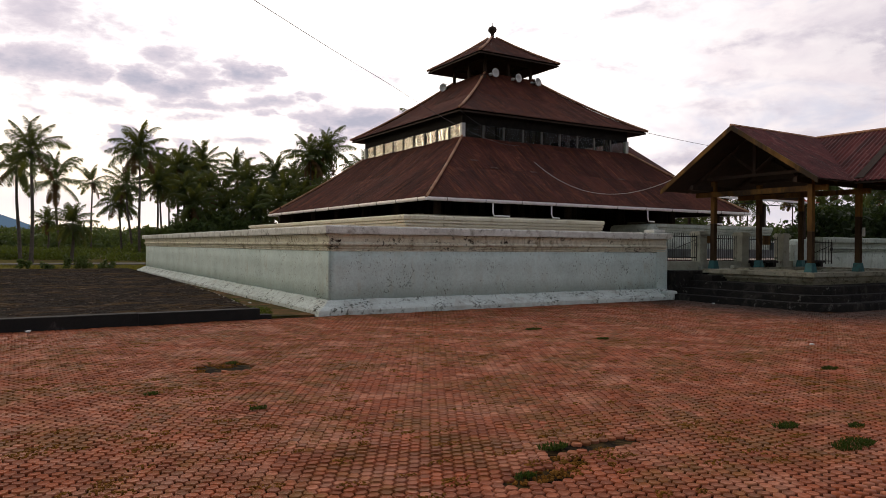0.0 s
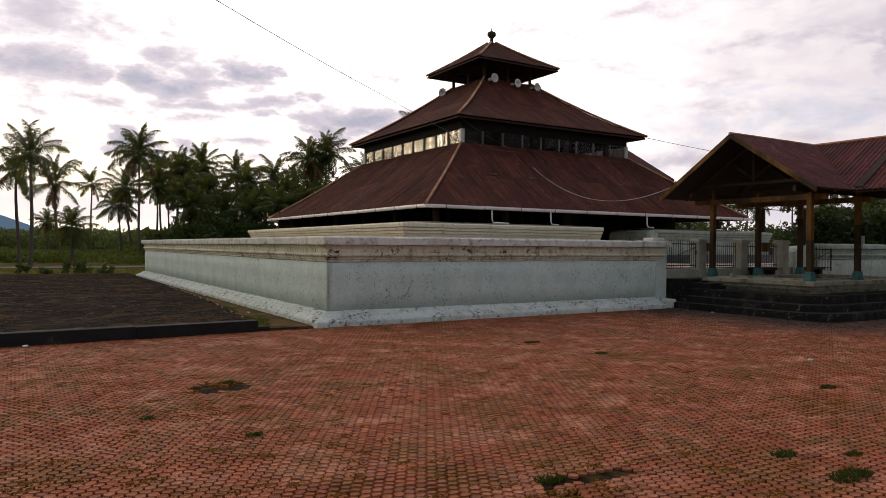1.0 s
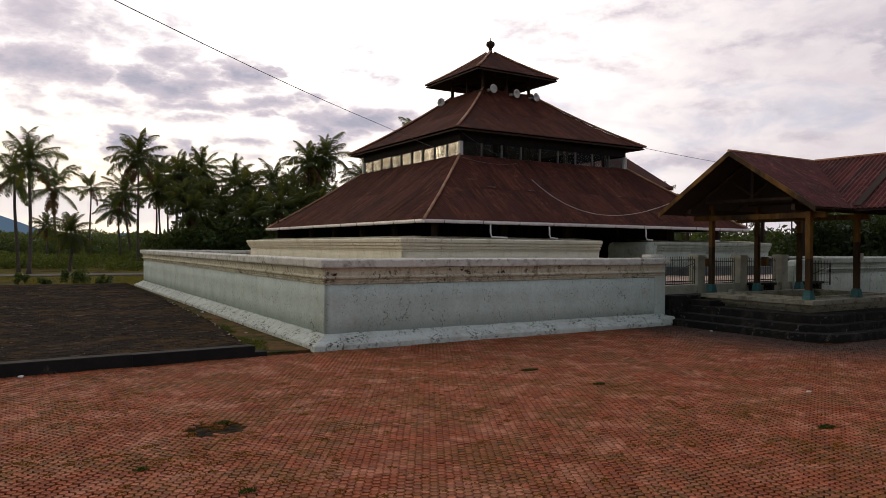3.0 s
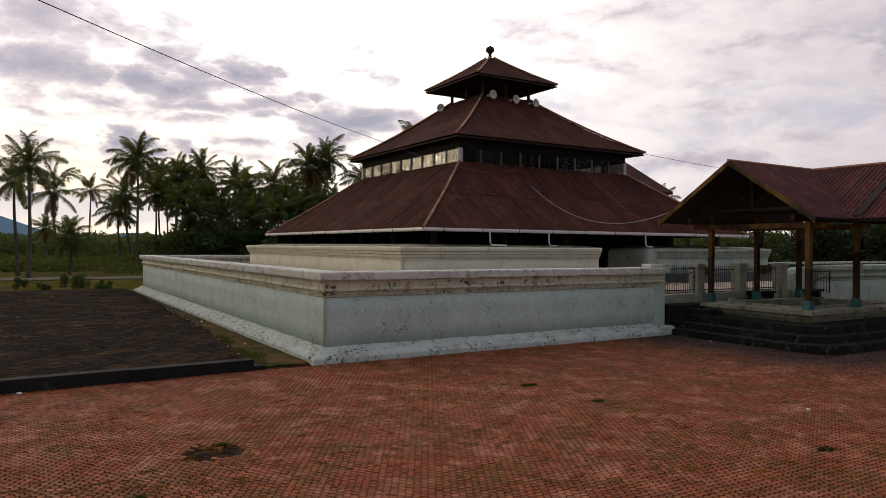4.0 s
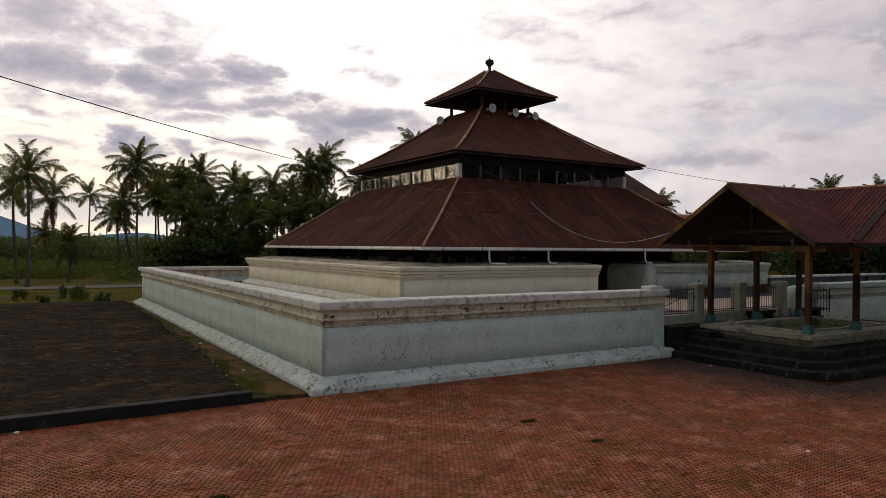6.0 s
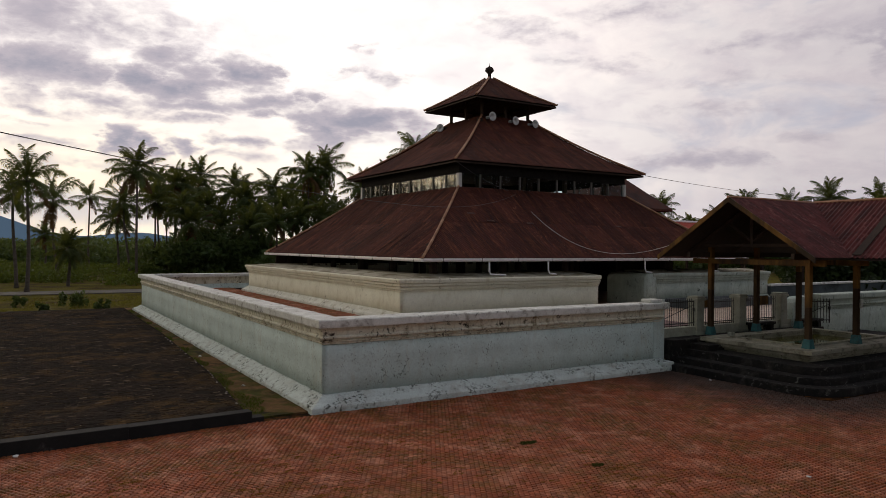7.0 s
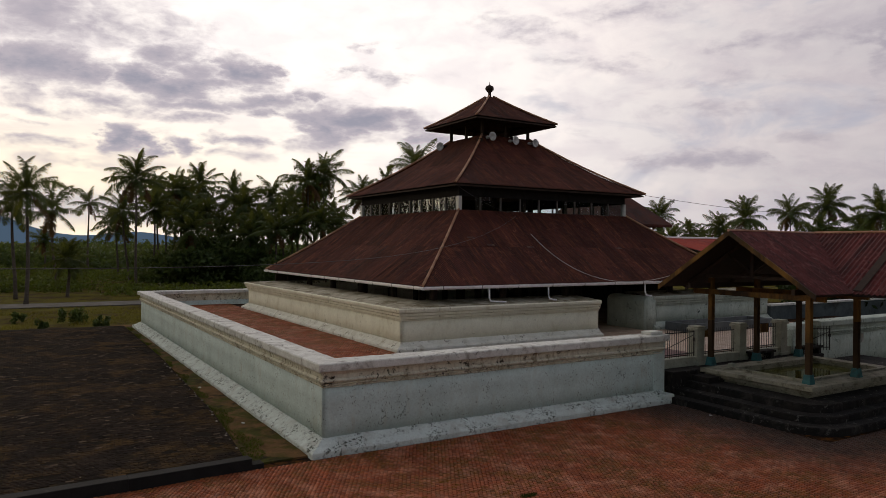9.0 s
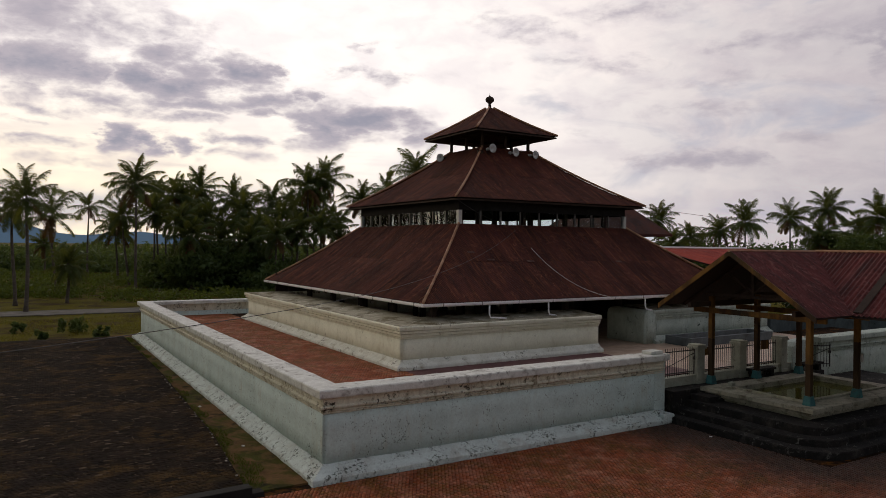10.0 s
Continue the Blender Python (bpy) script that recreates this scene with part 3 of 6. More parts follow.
def sweep(prof, p0, p1, mitre0, mitre1, inward, rough=0.006, step=0.12, closed=True, seed=0.0):
    """A moulding: the section (depth inward, height) drawn from p0 to p1; a mitre of 1 meets a corner turned inward, 0 is cut square."""
    p0, p1, inward = Vector((*p0, 0)), Vector((*p1, 0)), Vector((*inward, 0))
    way = (p1 - p0)
    length = way.length
    way.normalize()
    n = max(2, int(length / step))
    verts, faces = [], []
    k = len(prof)
    for i in range(n + 1):
        f = i / n
        for d, z in prof:
            a = p0 + way * (d * mitre0)
            b = p1 - way * (d * mitre1)
            p = a.lerp(b, f) + inward * d
            q = Vector((p.x, p.y, z))
            if rough and 0 < i < n:
                w = noise.noise_vector(Vector((q.x * 2.3 + seed, q.y * 2.3, z * 2.3)))
                w2 = noise.noise_vector(Vector((q.x * 7 + seed, q.y * 7, z * 7 + 5)))
                q += (inward * (w.x + 0.6 * w2.x) + Vector((0, 0, w.z + 0.5 * w2.z))) * rough
            verts.append(q)
    for i in range(n):
        for j in range(k - 1 + (1 if closed else 0)):
            a, b = i * k + j, i * k + (j + 1) % k
            faces.append((a, b, b + k, a + k))
    if closed:
        faces.append(tuple(range(k))[::-1])
        faces.append(tuple(range(n * k, n * k + k)))
    bm = bmesh.new()
    vs = [bm.verts.new(v) for v in verts]
    for f in faces:
        bm.faces.new([vs[i] for i in f])
    bmesh.ops.recalc_face_normals(bm, faces=bm.faces)
    return bm


def thing(name, label, category, group="", at=(0, 0, 0)):
    ob = new(name)
    ob.location = at
    return tagged(ob, label, category, group)


def clear_parent(ob, parent):
    """Keeps a part built in world places where it is, under a thing that stands elsewhere."""
    ob.parent = parent
    ob.matrix_parent_inverse = Matrix.Translation(-parent.location)
    return ob


# ---------------- ground ----------------
def ground_sheet():
    bm = bmesh.new()
    ring = [4, 12, 30, 60, 90, 130, 200, 400, 900, 2000, 4800]
    seg = 72
    c = bm.verts.new((0, 0, -0.06))
    last = None
    for r in ring:
        cur = []
        for k in range(seg):
            a = 2 * math.pi * k / seg
            x, y = r * math.cos(a), r * math.sin(a)
            z = -0.06
            if 100 < r < 1000:
                z += 0.3 * noise.noise(Vector((x * 0.02, y * 0.02, 3))) - 0.15
            cur.append(bm.verts.new((x, y, z)))
        for k in range(seg):
            if last is None:
                bm.faces.new((c, cur[k], cur[(k + 1) % seg]))
            else:
                bm.faces.new((last[k], cur[k], cur[(k + 1) % seg], last[(k + 1) % seg]))
        last = cur
    return bm


tagged(new("ground", finish(ground_sheet(), "ground", ground_mat, True)), "patchy green meadow with bare earth reaching the woods", "ground", kind="structure")


def slab(poly, z0, z1, name, mat, label, category, step=0.0):
    bm = bmesh.new()
    lo = [bm.verts.new((x, y, z0)) for x, y in poly]
    hi = [bm.verts.new((x, y, z1)) for x, y in poly]
    bm.faces.new(hi)
    bm.faces.new(lo[::-1])
    for i in range(len(poly)):
        j = (i + 1) % len(poly)
        bm.faces.new((lo[i], lo[j], hi[j], hi[i]))
    bmesh.ops.recalc_face_normals(bm, faces=bm.faces)
    return tagged(new(name, finish(bm, name, mat)), label, category, kind="structure")


pavement = slab([(-13.1, -18.06), (17.06, -18.06), (17.06, -5.7), (32, -5.7), (32, 0.3), (-13.1, 0.3)], -0.06, -0.026, "pavement", joint_mat, "red hexagon-paved forecourt with soil and moss in the joints", "pavement")
slab([(-1.9, 0.31), (0.3, 0.31), (0.3, 33), (-1.9, 33)], -0.05, 0.02, "dirt_strip", dirt_mat, "bare earth strip with moss along the white wall", "dirt strip")
paved_plot = slab([(-15, -0.36), (-1.62, 0.28), (-1.18, 5.2), (-0.75, 16.5), (-0.62, 30.5), (-15, 31.5)], -0.05, 0.25, "paved_plot", plot_mat, "raised dark mossy paved plot behind a black kerb", "paved plot")
slab([(-60, 50.2), (60, 48.2), (60, 52.0), (-60, 55.0)], -0.05, 0.03, "road", road_mat, "narrow pale concrete road before the woods", "road")


SKEW = 0.048      # the kerb's turn against the wall


def kerb():
    t = tagged(new("kerb"), "low black concrete kerb along the mossy plot", "kerb", kind="structure")
    rnd = random.Random(3)
    x = -15.0
    while x < -1.6:
        w = min(2.7, -1.5 - x)
        part("kerb_stone", boxed(x + 0.0015, x + w - 0.0015, 0.02 + rnd.uniform(-.008, .008), 0.35, -0.04, 0.265 + rnd.uniform(-.008, .008), 0.018), kerb_mat, t)
        x += w
    part("kerb_end", boxed(-1.5, -1.2, 0.05, 0.35, -0.04, 0.10, 0.015), kerb_mat, t, "low broken end stone")
    t.matrix_world = Matrix.Translation((-1.3, -0.05, 0)) @ Matrix.Rotation(SKEW, 4, "Z") @ Matrix.Translation((1.3, 0, 0))


kerb()

# ---------------- the white terrace wall ----------------
BASE = [(0.0, -0.05), (0.0, 0.115), (0.03, 0.15), (0.20, 0.22), (0.30, 0.285), (0.35, 0.33), (0.44, 0.36), (0.60, 0.375), (0.60, -0.05)]
BODY = [(0.47, 0.34), (0.47, 0.8), (0.47, 1.2), (0.47, 1.62), (0.85, 1.62), (0.85, 0.38)]
CORN = [(0.52, 1.63), (0.452, 1.64), (0.445, 1.672), (0.468, 1.682), (0.468, 1.694), (0.43, 1.705), (0.418, 1.738), (0.45, 1.75), (0.45, 1.762), (0.395, 1.775), (0.365, 1.80), (0.362, 1.83), (0.385, 1.852), (0.425, 1.866), (0.425, 1.89), (0.415, 1.97), (0.39, 2.03), (0.36, 2.07), (0.43, 2.085), (0.43, 2.11), (0.84, 2.11), (0.84, 1.63)]
COPE = [(0.275, 2.085), (0.268, 2.12), (0.262, 2.265), (0.285, 2.297), (0.62, 2.308), (1.00, 2.295), (1.02, 2.26), (1.02, 2.09)]


def terrace_wall(name, p0, p1, m0, m1, inward, label, lift=0.0, old=None):
    """Flared base, plain body, stepped cornice and coping, each a part."""
    t = tagged(new(name, finish(sweep([(d, z + lift) for d, z in BODY], p0, p1, m0, m1, inward, 0.008, 0.15, seed=1), name, old or lime, True)), label, "wall", kind="structure")
    for nm, prof, mat, rough in (("base_moulding", BASE, lime_base, 0.022), ("cornice", CORN, lime_cornice, 0.007), ("coping", COPE, lime_top, 0.012)):
        part(nm, sweep([(d, z + lift) for d, z in prof], p0, p1, m0, m1, inward, rough, 0.09, seed=len(nm) % 7), old or mat, t)
    return t


YB = 31.6
terrace_wall("wall_south", (0, 0), (13.05, 0), 1, 0, (0, 1), "thick whitewashed terrace wall with stepped cornice, cracked and stained")
terrace_wall("wall_west", (0, 0), (0, YB), 1, 1, (1, 0), "long whitewashed terrace wall with flaking flared base")
terrace_wall("wall_north", (0, YB), (36, YB), 1, 0, (0, -1), "whitewashed terrace back wall")
terrace_wall("wall_south_east", (22.6, 0.1), (50, 0.1), 0, 0, (0, 1), "mould-stained whitewashed terrace wall beyond the gate fence, toned down as shade", old=mouldy_shaded_wall)

# terrace floor inside the wall
FLOOR_Z = 1.32


terrace_floor = slab([(0.6, 0.6), (12.9, 0.6), (12.9, 1.165), (36, 1.165), (36, YB - 0.6), (0.6, YB - 0.6)], 0.9, FLOOR_Z, "terrace_floor", joint_mat, "red brick-paved terrace inside the white wall", "floor")
slab([(6.0, 0.9), (12.9, 0.9), (12.9, 1.17), (15.8, 1.17), (15.8, 6.5), (6.0, 6.5)], FLOOR_Z - 0.1, FLOOR_Z + 0.012, "floor_strip", maroon_floor, "smooth maroon floor strip before the plinth", "floor")
slab([(15.8, 1.17), (30.0, 1.17), (30.0, 7.4), (15.8, 8.6)], FLOOR_Z - 0.1, FLOOR_Z + 0.016, "gate_floor", tan_tile, "tan tiled floor at the entrance gap", "floor")

# ---------------- mosque ----------------
CX = CY = 17.6
C1 = 17.33
PX, PY, P1 = 5.88, 6.60, 28.55     # west and south faces of the plinth
PN = 27.3
PB = [(-0.14, 1.2), (-0.14, 1.44), (-0.10, 1.49), (0.03, 1.54), (0.12, 1.62), (0.19, 1.68), (0.9, 1.68), (0.9, 1.2)]
PW = [(0.22, 1.6), (0.22, 2.0), (0.22, 2.5), (0.9, 2.5), (0.9, 1.6)]
PC = [(0.3, 2.46), (0.19, 2.47), (0.18, 2.52), (0.21, 2.53), (0.21, 2.55), (0.13, 2.56), (0.12, 2.64), (0.17, 2.65), (0.17, 2.67), (0.07, 2.68), (0.06, 2.76), (0.11, 2.77), (0.11, 2.79), (0.02, 2.80), (0.0, 2.92), (0.03, 2.96), (0.5, 2.985), (1.35, 3.06), (1.95, 3.07), (1.95, 2.48)]


def plinth(name, p0, p1, m0, m1, inward, label, mat=plaster_in, foot=plinth_base):
    t = tagged(new(name, finish(sweep(PW, p0, p1, m0, m1, inward, 0.006, 0.2), name, mat, True)), label, "wall", kind="structure")
    part("base_moulding", sweep(PB, p0, p1, m0, m1, inward, 0.012, 0.12), foot, t)
    part("cornice", sweep(PC, p0, p1, m0, m1, inward, 0.006, 0.12), mat, t)
    part("ledge", sweep([(0.06, 2.94), (0.06, 2.972), (0.5, 2.996), (1.35, 3.071), (1.95, 3.081), (1.95, 2.94)], p0, p1, m0, m1, inward, 0.005, 0.15), ledge_mat, t, "dirty weathered ledge under the eaves")
    return t


plinth("plinth_south", (PX, PY), (16.12, PY), 1, 0, (0, 1), "cream plastered inner wall with stepped cornice under the eaves")
plinth("plinth_west", (PX, PY), (PX, PN), 1, 1, (1, 0), "long cream plastered inner wall with stepped cornice")
plinth("plinth_north", (PX, PN), (P1, PN), 1, 1, (0, -1), "cream plastered inner wall behind the hall")
plinth("plinth_south_east", (20.3, 7.35), (29.7, 7.35), 0, 0, (0, 1), "mould-stained plastered inner wall past the entrance gap, toned down as shade", mouldy_shaded_wall, mouldy_shaded_wall)

RET = [(0.10, 1.2), (0.10, 1.9), (0.10, 2.60), (0.13, 2.76), (0.22, 2.88), (0.40, 2.95), (0.90, 2.97), (0.90, 1.2)]
tagged(new("plinth_return", finish(sweep(RET, (19.6, 7.38), (19.6, 9.9), 0, 0, (1, 0), 0.01, 0.1), "plinth_return", mouldy_shaded_wall, True)), "plain plastered return of the inner wall at the entrance gap", "wall", kind="structure")

mosque = thing("mosque", "three-tiered mosque with rusted brown sheet-metal roofs", "mosque", at=(CX, CY, 0))


def mpart(name, bm, mat, label="", parent=None, smooth=False):
    ob = part(name, bm, mat, None, label, smooth)
    if parent is None:
        return clear_parent(ob, mosque)
    ob.parent = parent
    return ob


def slope_sheet(u0, u1, v0, v1, run, rise, half0, half1, wave=0.012, pitch=0.078, jog=0.0):
    """One corrugated sheet in slope coordinates: u along the eave, v up the slope (0..1), cut by the hips. Returns verts, faces."""
    n = max(2, int((u1 - u0) / (pitch / 4)))
    cols = []
    for i in range(n + 1):
        u = u0 + (u1 - u0) * i / n
        vm = 1.0 if abs(u) <= half1 else max(0.0, (half0 - abs(u)) / (half0 - half1))
        top = min(v1, vm)
        if top <= v0:
            cols.append(None)
            continue
        h = wave * math.sin(2 * math.pi * u / pitch) + jog
        cols.append(((u, v0, h), (u, top, h)))
    verts, faces, prev = [], [], None
    for c in cols:
        if c is None:
            prev = None
            continue
        k = len(verts)
        verts += c
        if prev is not None:
            faces.append((prev, k, k + 1, prev + 1))
        prev = k
    return verts, faces


def hip_roof(name, half0, z0, half1, z1, mat, width, rows, label, sag=0.05, cx=17.6):
    """Four slopes of corrugated sheets over a dark deck; each sheet a piece."""
    run, rise = half0 - half1, z1 - z0
    ln = math.hypot(run, rise)
    nrm = (rise / ln, run / ln)
    bm = bmesh.new()
    lo = [(-half0, -half0), (half0, -half0), (half0, half0), (-half0, half0)]
    rings = []
    for i in range(7):
        v = i / 6
        d = half0 * 0.99 - (half0 * 0.99 - half1) * v
        z = z0 + rise * v - sag * 4 * v * (1 - v) * nrm[1] - 0.05
        rings.append(([bm.verts.new((cx + a / half0 * d, cx + b / half0 * d, z)) for a, b in lo], [bm.verts.new((cx + a / half0 * d, cx + b / half0 * d, z - 0.07)) for a, b in lo]))
    for (A, C), (B, D) in zip(rings, rings[1:]):
        for i in range(4):
            j = (i + 1) % 4
            bm.faces.new((A[i], A[j], B[j], B[i]))
            bm.faces.new((C[j], C[i], D[i], D[j]))
    (A, C), (B, D) = rings[0], rings[-1]
    for i in range(4):
        j = (i + 1) % 4
        bm.faces.new((C[i], C[j], A[j], A[i]))
        bm.faces.new((B[i], B[j], D[j], D[i]))
    deck = mpart(name, bm, dark_wood, label)
    rnd = random.Random(len(name) + int(z0 * 10))
    for side in range(4):
        a = side * math.pi / 2
        out = Vector((math.sin(a), -math.cos(a), 0))
        along = Vector((math.cos(a), math.sin(a), 0))
        u = -half0
        while u < half0 - 0.01:
            u1 = min(half0, u + width)
            for r in range(rows):
                v0, v1 = r / rows, (r + 1) / rows + (0.015 if r < rows - 1 else 0)
                vs, fs = slope_sheet(u, u1 + 0.03, v0, v1, run, rise, half0, half1, jog=0.02 + 0.012 * r + rnd.uniform(-0.006, 0.006))
                if not fs:
                    continue
                pts = []
                for uu, v, h in vs:
                    off = -sag * 4 * v * (1 - v) * (1 if rise / run > 0.3 else 0)
                    d = half0 - run * v
                    pts.append(Vector((cx, cx, 0)) + along * uu + out * (d + nrm[0] * (h + off)) + Vector((0, 0, z0 + rise * v + nrm[1] * (h + off))))
                ob = new("roof_sheet", raw("roof_sheet", pts, fs, mat, True, [(uu + side * 31 + r * 7.3, v * ln) for uu, v, h in vs]))
                clear_parent(ob, deck)
                ob.matrix_parent_inverse = Matrix.Identity(4)
            u = u1
    for k in range(4):
        sx, sy = (-1, 1, 1, -1)[k], (-1, -1, 1, 1)[k]
        b2 = bmesh.new()
        pts = []
        for i in range(9):
            v = i / 8
            d = half0 - run * v
            off = -sag * 4 * v * (1 - v)
            pts.append((cx + sx * (d + 0.02), cx + sy * (d + 0.02), z0 + rise * v + 0.05 + off * nrm[1]))
        tube(b2, pts, 0.062, 6)
        ob = part("hip_cap", b2, hip_mat, deck, smooth=True)
    return deck


roof1 = hip_roof("lower_roof", 10.05, 3.72, 5.55, 7.05, roof_mat, 0.82, 2, "wide rusted lower roof", 0.12, C1)
hip_roof("middle_roof", 6.32, 8.30, 1.65, 11.55, roof_mat, 0.82, 2, "rusted middle roof", 0.2)
hip_roof("upper_roof", 2.82, 12.38, 0.14, 14.15, roof_mat, 0.82, 1, "small rusted top roof", 0.09)

# finial
b = bmesh.new()
lathe(b, [(0.20, 13.98), (0.17, 14.1), (0.10, 14.2), (0.085, 14.42), (0.15, 14.5), (0.245, 14.59), (0.26, 14.69), (0.21, 14.8), (0.08, 14.86), (0.05, 14.9), (0.02, 14.93), (0.012, 15.06), (0.002, 15.08)], 16, (CX, CY, 0))
mpart("finial", b, dark_wood, "dark bulb finial", smooth=True)

# repair patches on the front of the lower roof
for px_, d_ in ((12.16, 2.33), (14.37, 2.23), (20.07, 2.2), (11.36, 2.77)):
    f_ = d_ / 4.5
    bm = bmesh.new()
    z_ = 3.72 + 3.33 * f_ - 0.12 * 4 * f_ * (1 - f_) * 0.8
    tilt_ = math.atan2(3.33, 4.5)
    box(bm, -0.20, 0.20, -0.06, 0.06, 0.0, 0.003, 0, Matrix.Translation((px_, C1 - 10.05 + d_ + 0.02, z_ + 0.047)) @ Matrix.Rotation(tilt_, 4, "X"))
    mpart("roof_patch", bm, patch_mat, "faded sheet patch", roof1)

# timber columns of the hall, six by six, open beneath the eaves
for i in range(6):
    for j in range(6):
        x, y = C1 - 8.9 + i * 3.56, C1 - 8.9 + j * 3.56
        if i == 3 and j == 0:
            continue
        inner = 1 <= i <= 4 and 1 <= j <= 4
        top = 6.9 if inner else 4.3
        if 2 <= i <= 3 and 2 <= j <= 3:
            top = 11.3
        mpart("column", lathe(bmesh.new(), [(0.17, FLOOR_Z), (0.17, top)], 8, (x, y, 0)), dark_wood)
# floor toned pale to bounce light up under the eaves
mpart("hall_floor", boxed(C1 - 9.9, C1 + 9.9, C1 - 9.9, C1 + 9.9, 1.2, FLOOR_Z + 0.03), tan_tile, "pale hall floor")
# added walls: they shut out light so the open hall looks black
mpart("hall_blackout_back", boxed(C1 - 9.6, C1 + 9.6, C1 + 9.45, C1 + 9.6, FLOOR_Z, 4.2), dark_wood, "dark wall added to black out the back of the hall")
mpart("hall_blackout_side", boxed(C1 + 9.45, C1 + 9.6, C1 - 5.5, C1 + 9.44, FLOOR_Z, 4.2), dark_wood, "dark wall added to black out the side of the hall")
for s in (-1, 1):
    mpart("tie_beam", boxed(C1 - 9.3, C1 + 9.3, C1 + s * 9.1 - 0.1, C1 + s * 9.1 + 0.1, 4.05, 4.3, 0.01), dark_wood)
    mpart("tie_beam", boxed(C1 + s * 9.1 - 0.1, C1 + s * 9.1 + 0.1, C1 - 9.0, C1 + 9.0, 4.06, 4.29, 0.01), dark_wood)

# clerestory between lower and middle roof
H2 = 5.48
ZC0, ZC1 = 6.98, 7.74
win = mpart("clerestory", boxed(C1 - H2 - 0.06, C1 + H2 + 0.06, C1 - H2 - 0.06, C1 - H2 + 0.06, ZC0 - 0.02, ZC0 + 0.10), frame_mat, "band of glass windows under the middle roof")
for side in range(4):
    a = side * math.pi / 2
    R = Matrix.Translation((C1, C1, 0)) @ Matrix.Rotation(a, 4, "Z")
    if side:
        part("sill_rail", boxed(-H2 - 0.06, H2 + 0.06, -H2 - 0.06, -H2 + 0.06, ZC0 - 0.02 + 0.001 * side, ZC0 + 0.10 + 0.001 * side, 0, R), frame_mat, win)
    # near-black boards: the overhang's deep shade is put into their colour
    part("lintel", boxed(-H2 - 0.05, H2 + 0.05, -H2 - 0.045 - 0.002 * side, -H2 + 0.03, ZC1, 8.42, 0, R), eave_shade_board, win, "lintel boards coloured near black as shade under the eave")
    n = 9
    for k in range(n + 1):
        u = -H2 + 2 * H2 * k / n
        if k < n:
            part("mullion", boxed(u - 0.035, u + 0.035, -H2 - 0.05, -H2 + 0.05, ZC0 + 0.1, ZC1, 0, R), frame_mat, win)
            w = boxed(u + 0.03, u + 2 * H2 / n - 0.03, -H2 - 0.008, -H2 + 0.008, ZC0 + 0.1, ZC1, 0, R)
            o = part("pane", w, wavy_mat if side == 3 else pane_mat, win)
            o.visible_shadow = False
for sx in (-1, 1):
    for sy in (-1, 1):
        part("corner_post", boxed(C1 + sx * H2 - .1, C1 + sx * H2 + .1, C1 + sy * H2 - .1, C1 + sy * H2 + .1, ZC0 - 0.05, ZC1 - 0.002, 0.01), pale_panel, win, "pale grey corner post")
# inner posts behind the glass
for k in range(4):
    for s in (-1, 1):
        mpart("inner_post", boxed(C1 - 4.2 + k * 2.8 - .1, C1 - 4.2 + k * 2.8 + .1, C1 + s * 5.2 - .1, C1 + s * 5.2 + .1, 6.6, 8.6), dark_wood)

# open lantern between middle and upper roof
for sx in (-1, 0, 1):
    for sy in (-1, 0, 1):
        if sx or sy:
            mpart("lantern_post", boxed(CX + sx * 1.62 - .07, CX + sx * 1.62 + .07, CY + sy * 1.62 - .07, CY + sy * 1.62 + .07, 11.0, 12.6, 0.01), dark_wood)
for s in (-1, 1):
    mpart("lantern_rail", boxed(CX - 1.7, CX + 1.7, CY + s * 1.62 - .05, CY + s * 1.62 + .05, 12.28, 12.45), dark_wood)
    mpart("lantern_rail", boxed(CX + s * 1.62 - .05, CX + s * 1.62 + .05, CY - 1.56, CY + 1.56, 12.29, 12.44), dark_wood)

# rear porch roof
rear = thing("rear_porch", "smaller rusted hip-roofed porch behind the mosque", "porch", at=(28.6, 22.6, 0))
bm = bmesh.new()
lo_ = [(26.8, 17.6), (33.6, 17.6), (33.6, 24.4), (26.8, 24.4)]
A = [bm.verts.new((x, y, 6.98)) for x, y in lo_]
B = [bm.verts.new((x, y, 6.82)) for x, y in lo_]
top_ = [bm.verts.new((30.2, 21.0, 10.2)), bm.verts.new((30.2, 21.0, 10.0))]
for i in range(4):
    j = (i + 1) % 4
    bm.faces.new((A[i], A[j], top_[0]))
    bm.faces.new((B[j], B[i], top_[1]))
    bm.faces.new((B[i], B[j], A[j], A[i]))
clear_parent(part("roof", bm, hip_dark, None), rear)
for x, y in ((28.9, 22.0), (32.8, 22.0), (32.8, 23.8), (28.9, 23.8)):
    clear_parent(part("post", boxed(x - .1, x + .1, y - .1, y + .1, FLOOR_Z, 7.0), dark_wood, None), rear)

# gutter and downpipes
GH = 10.10
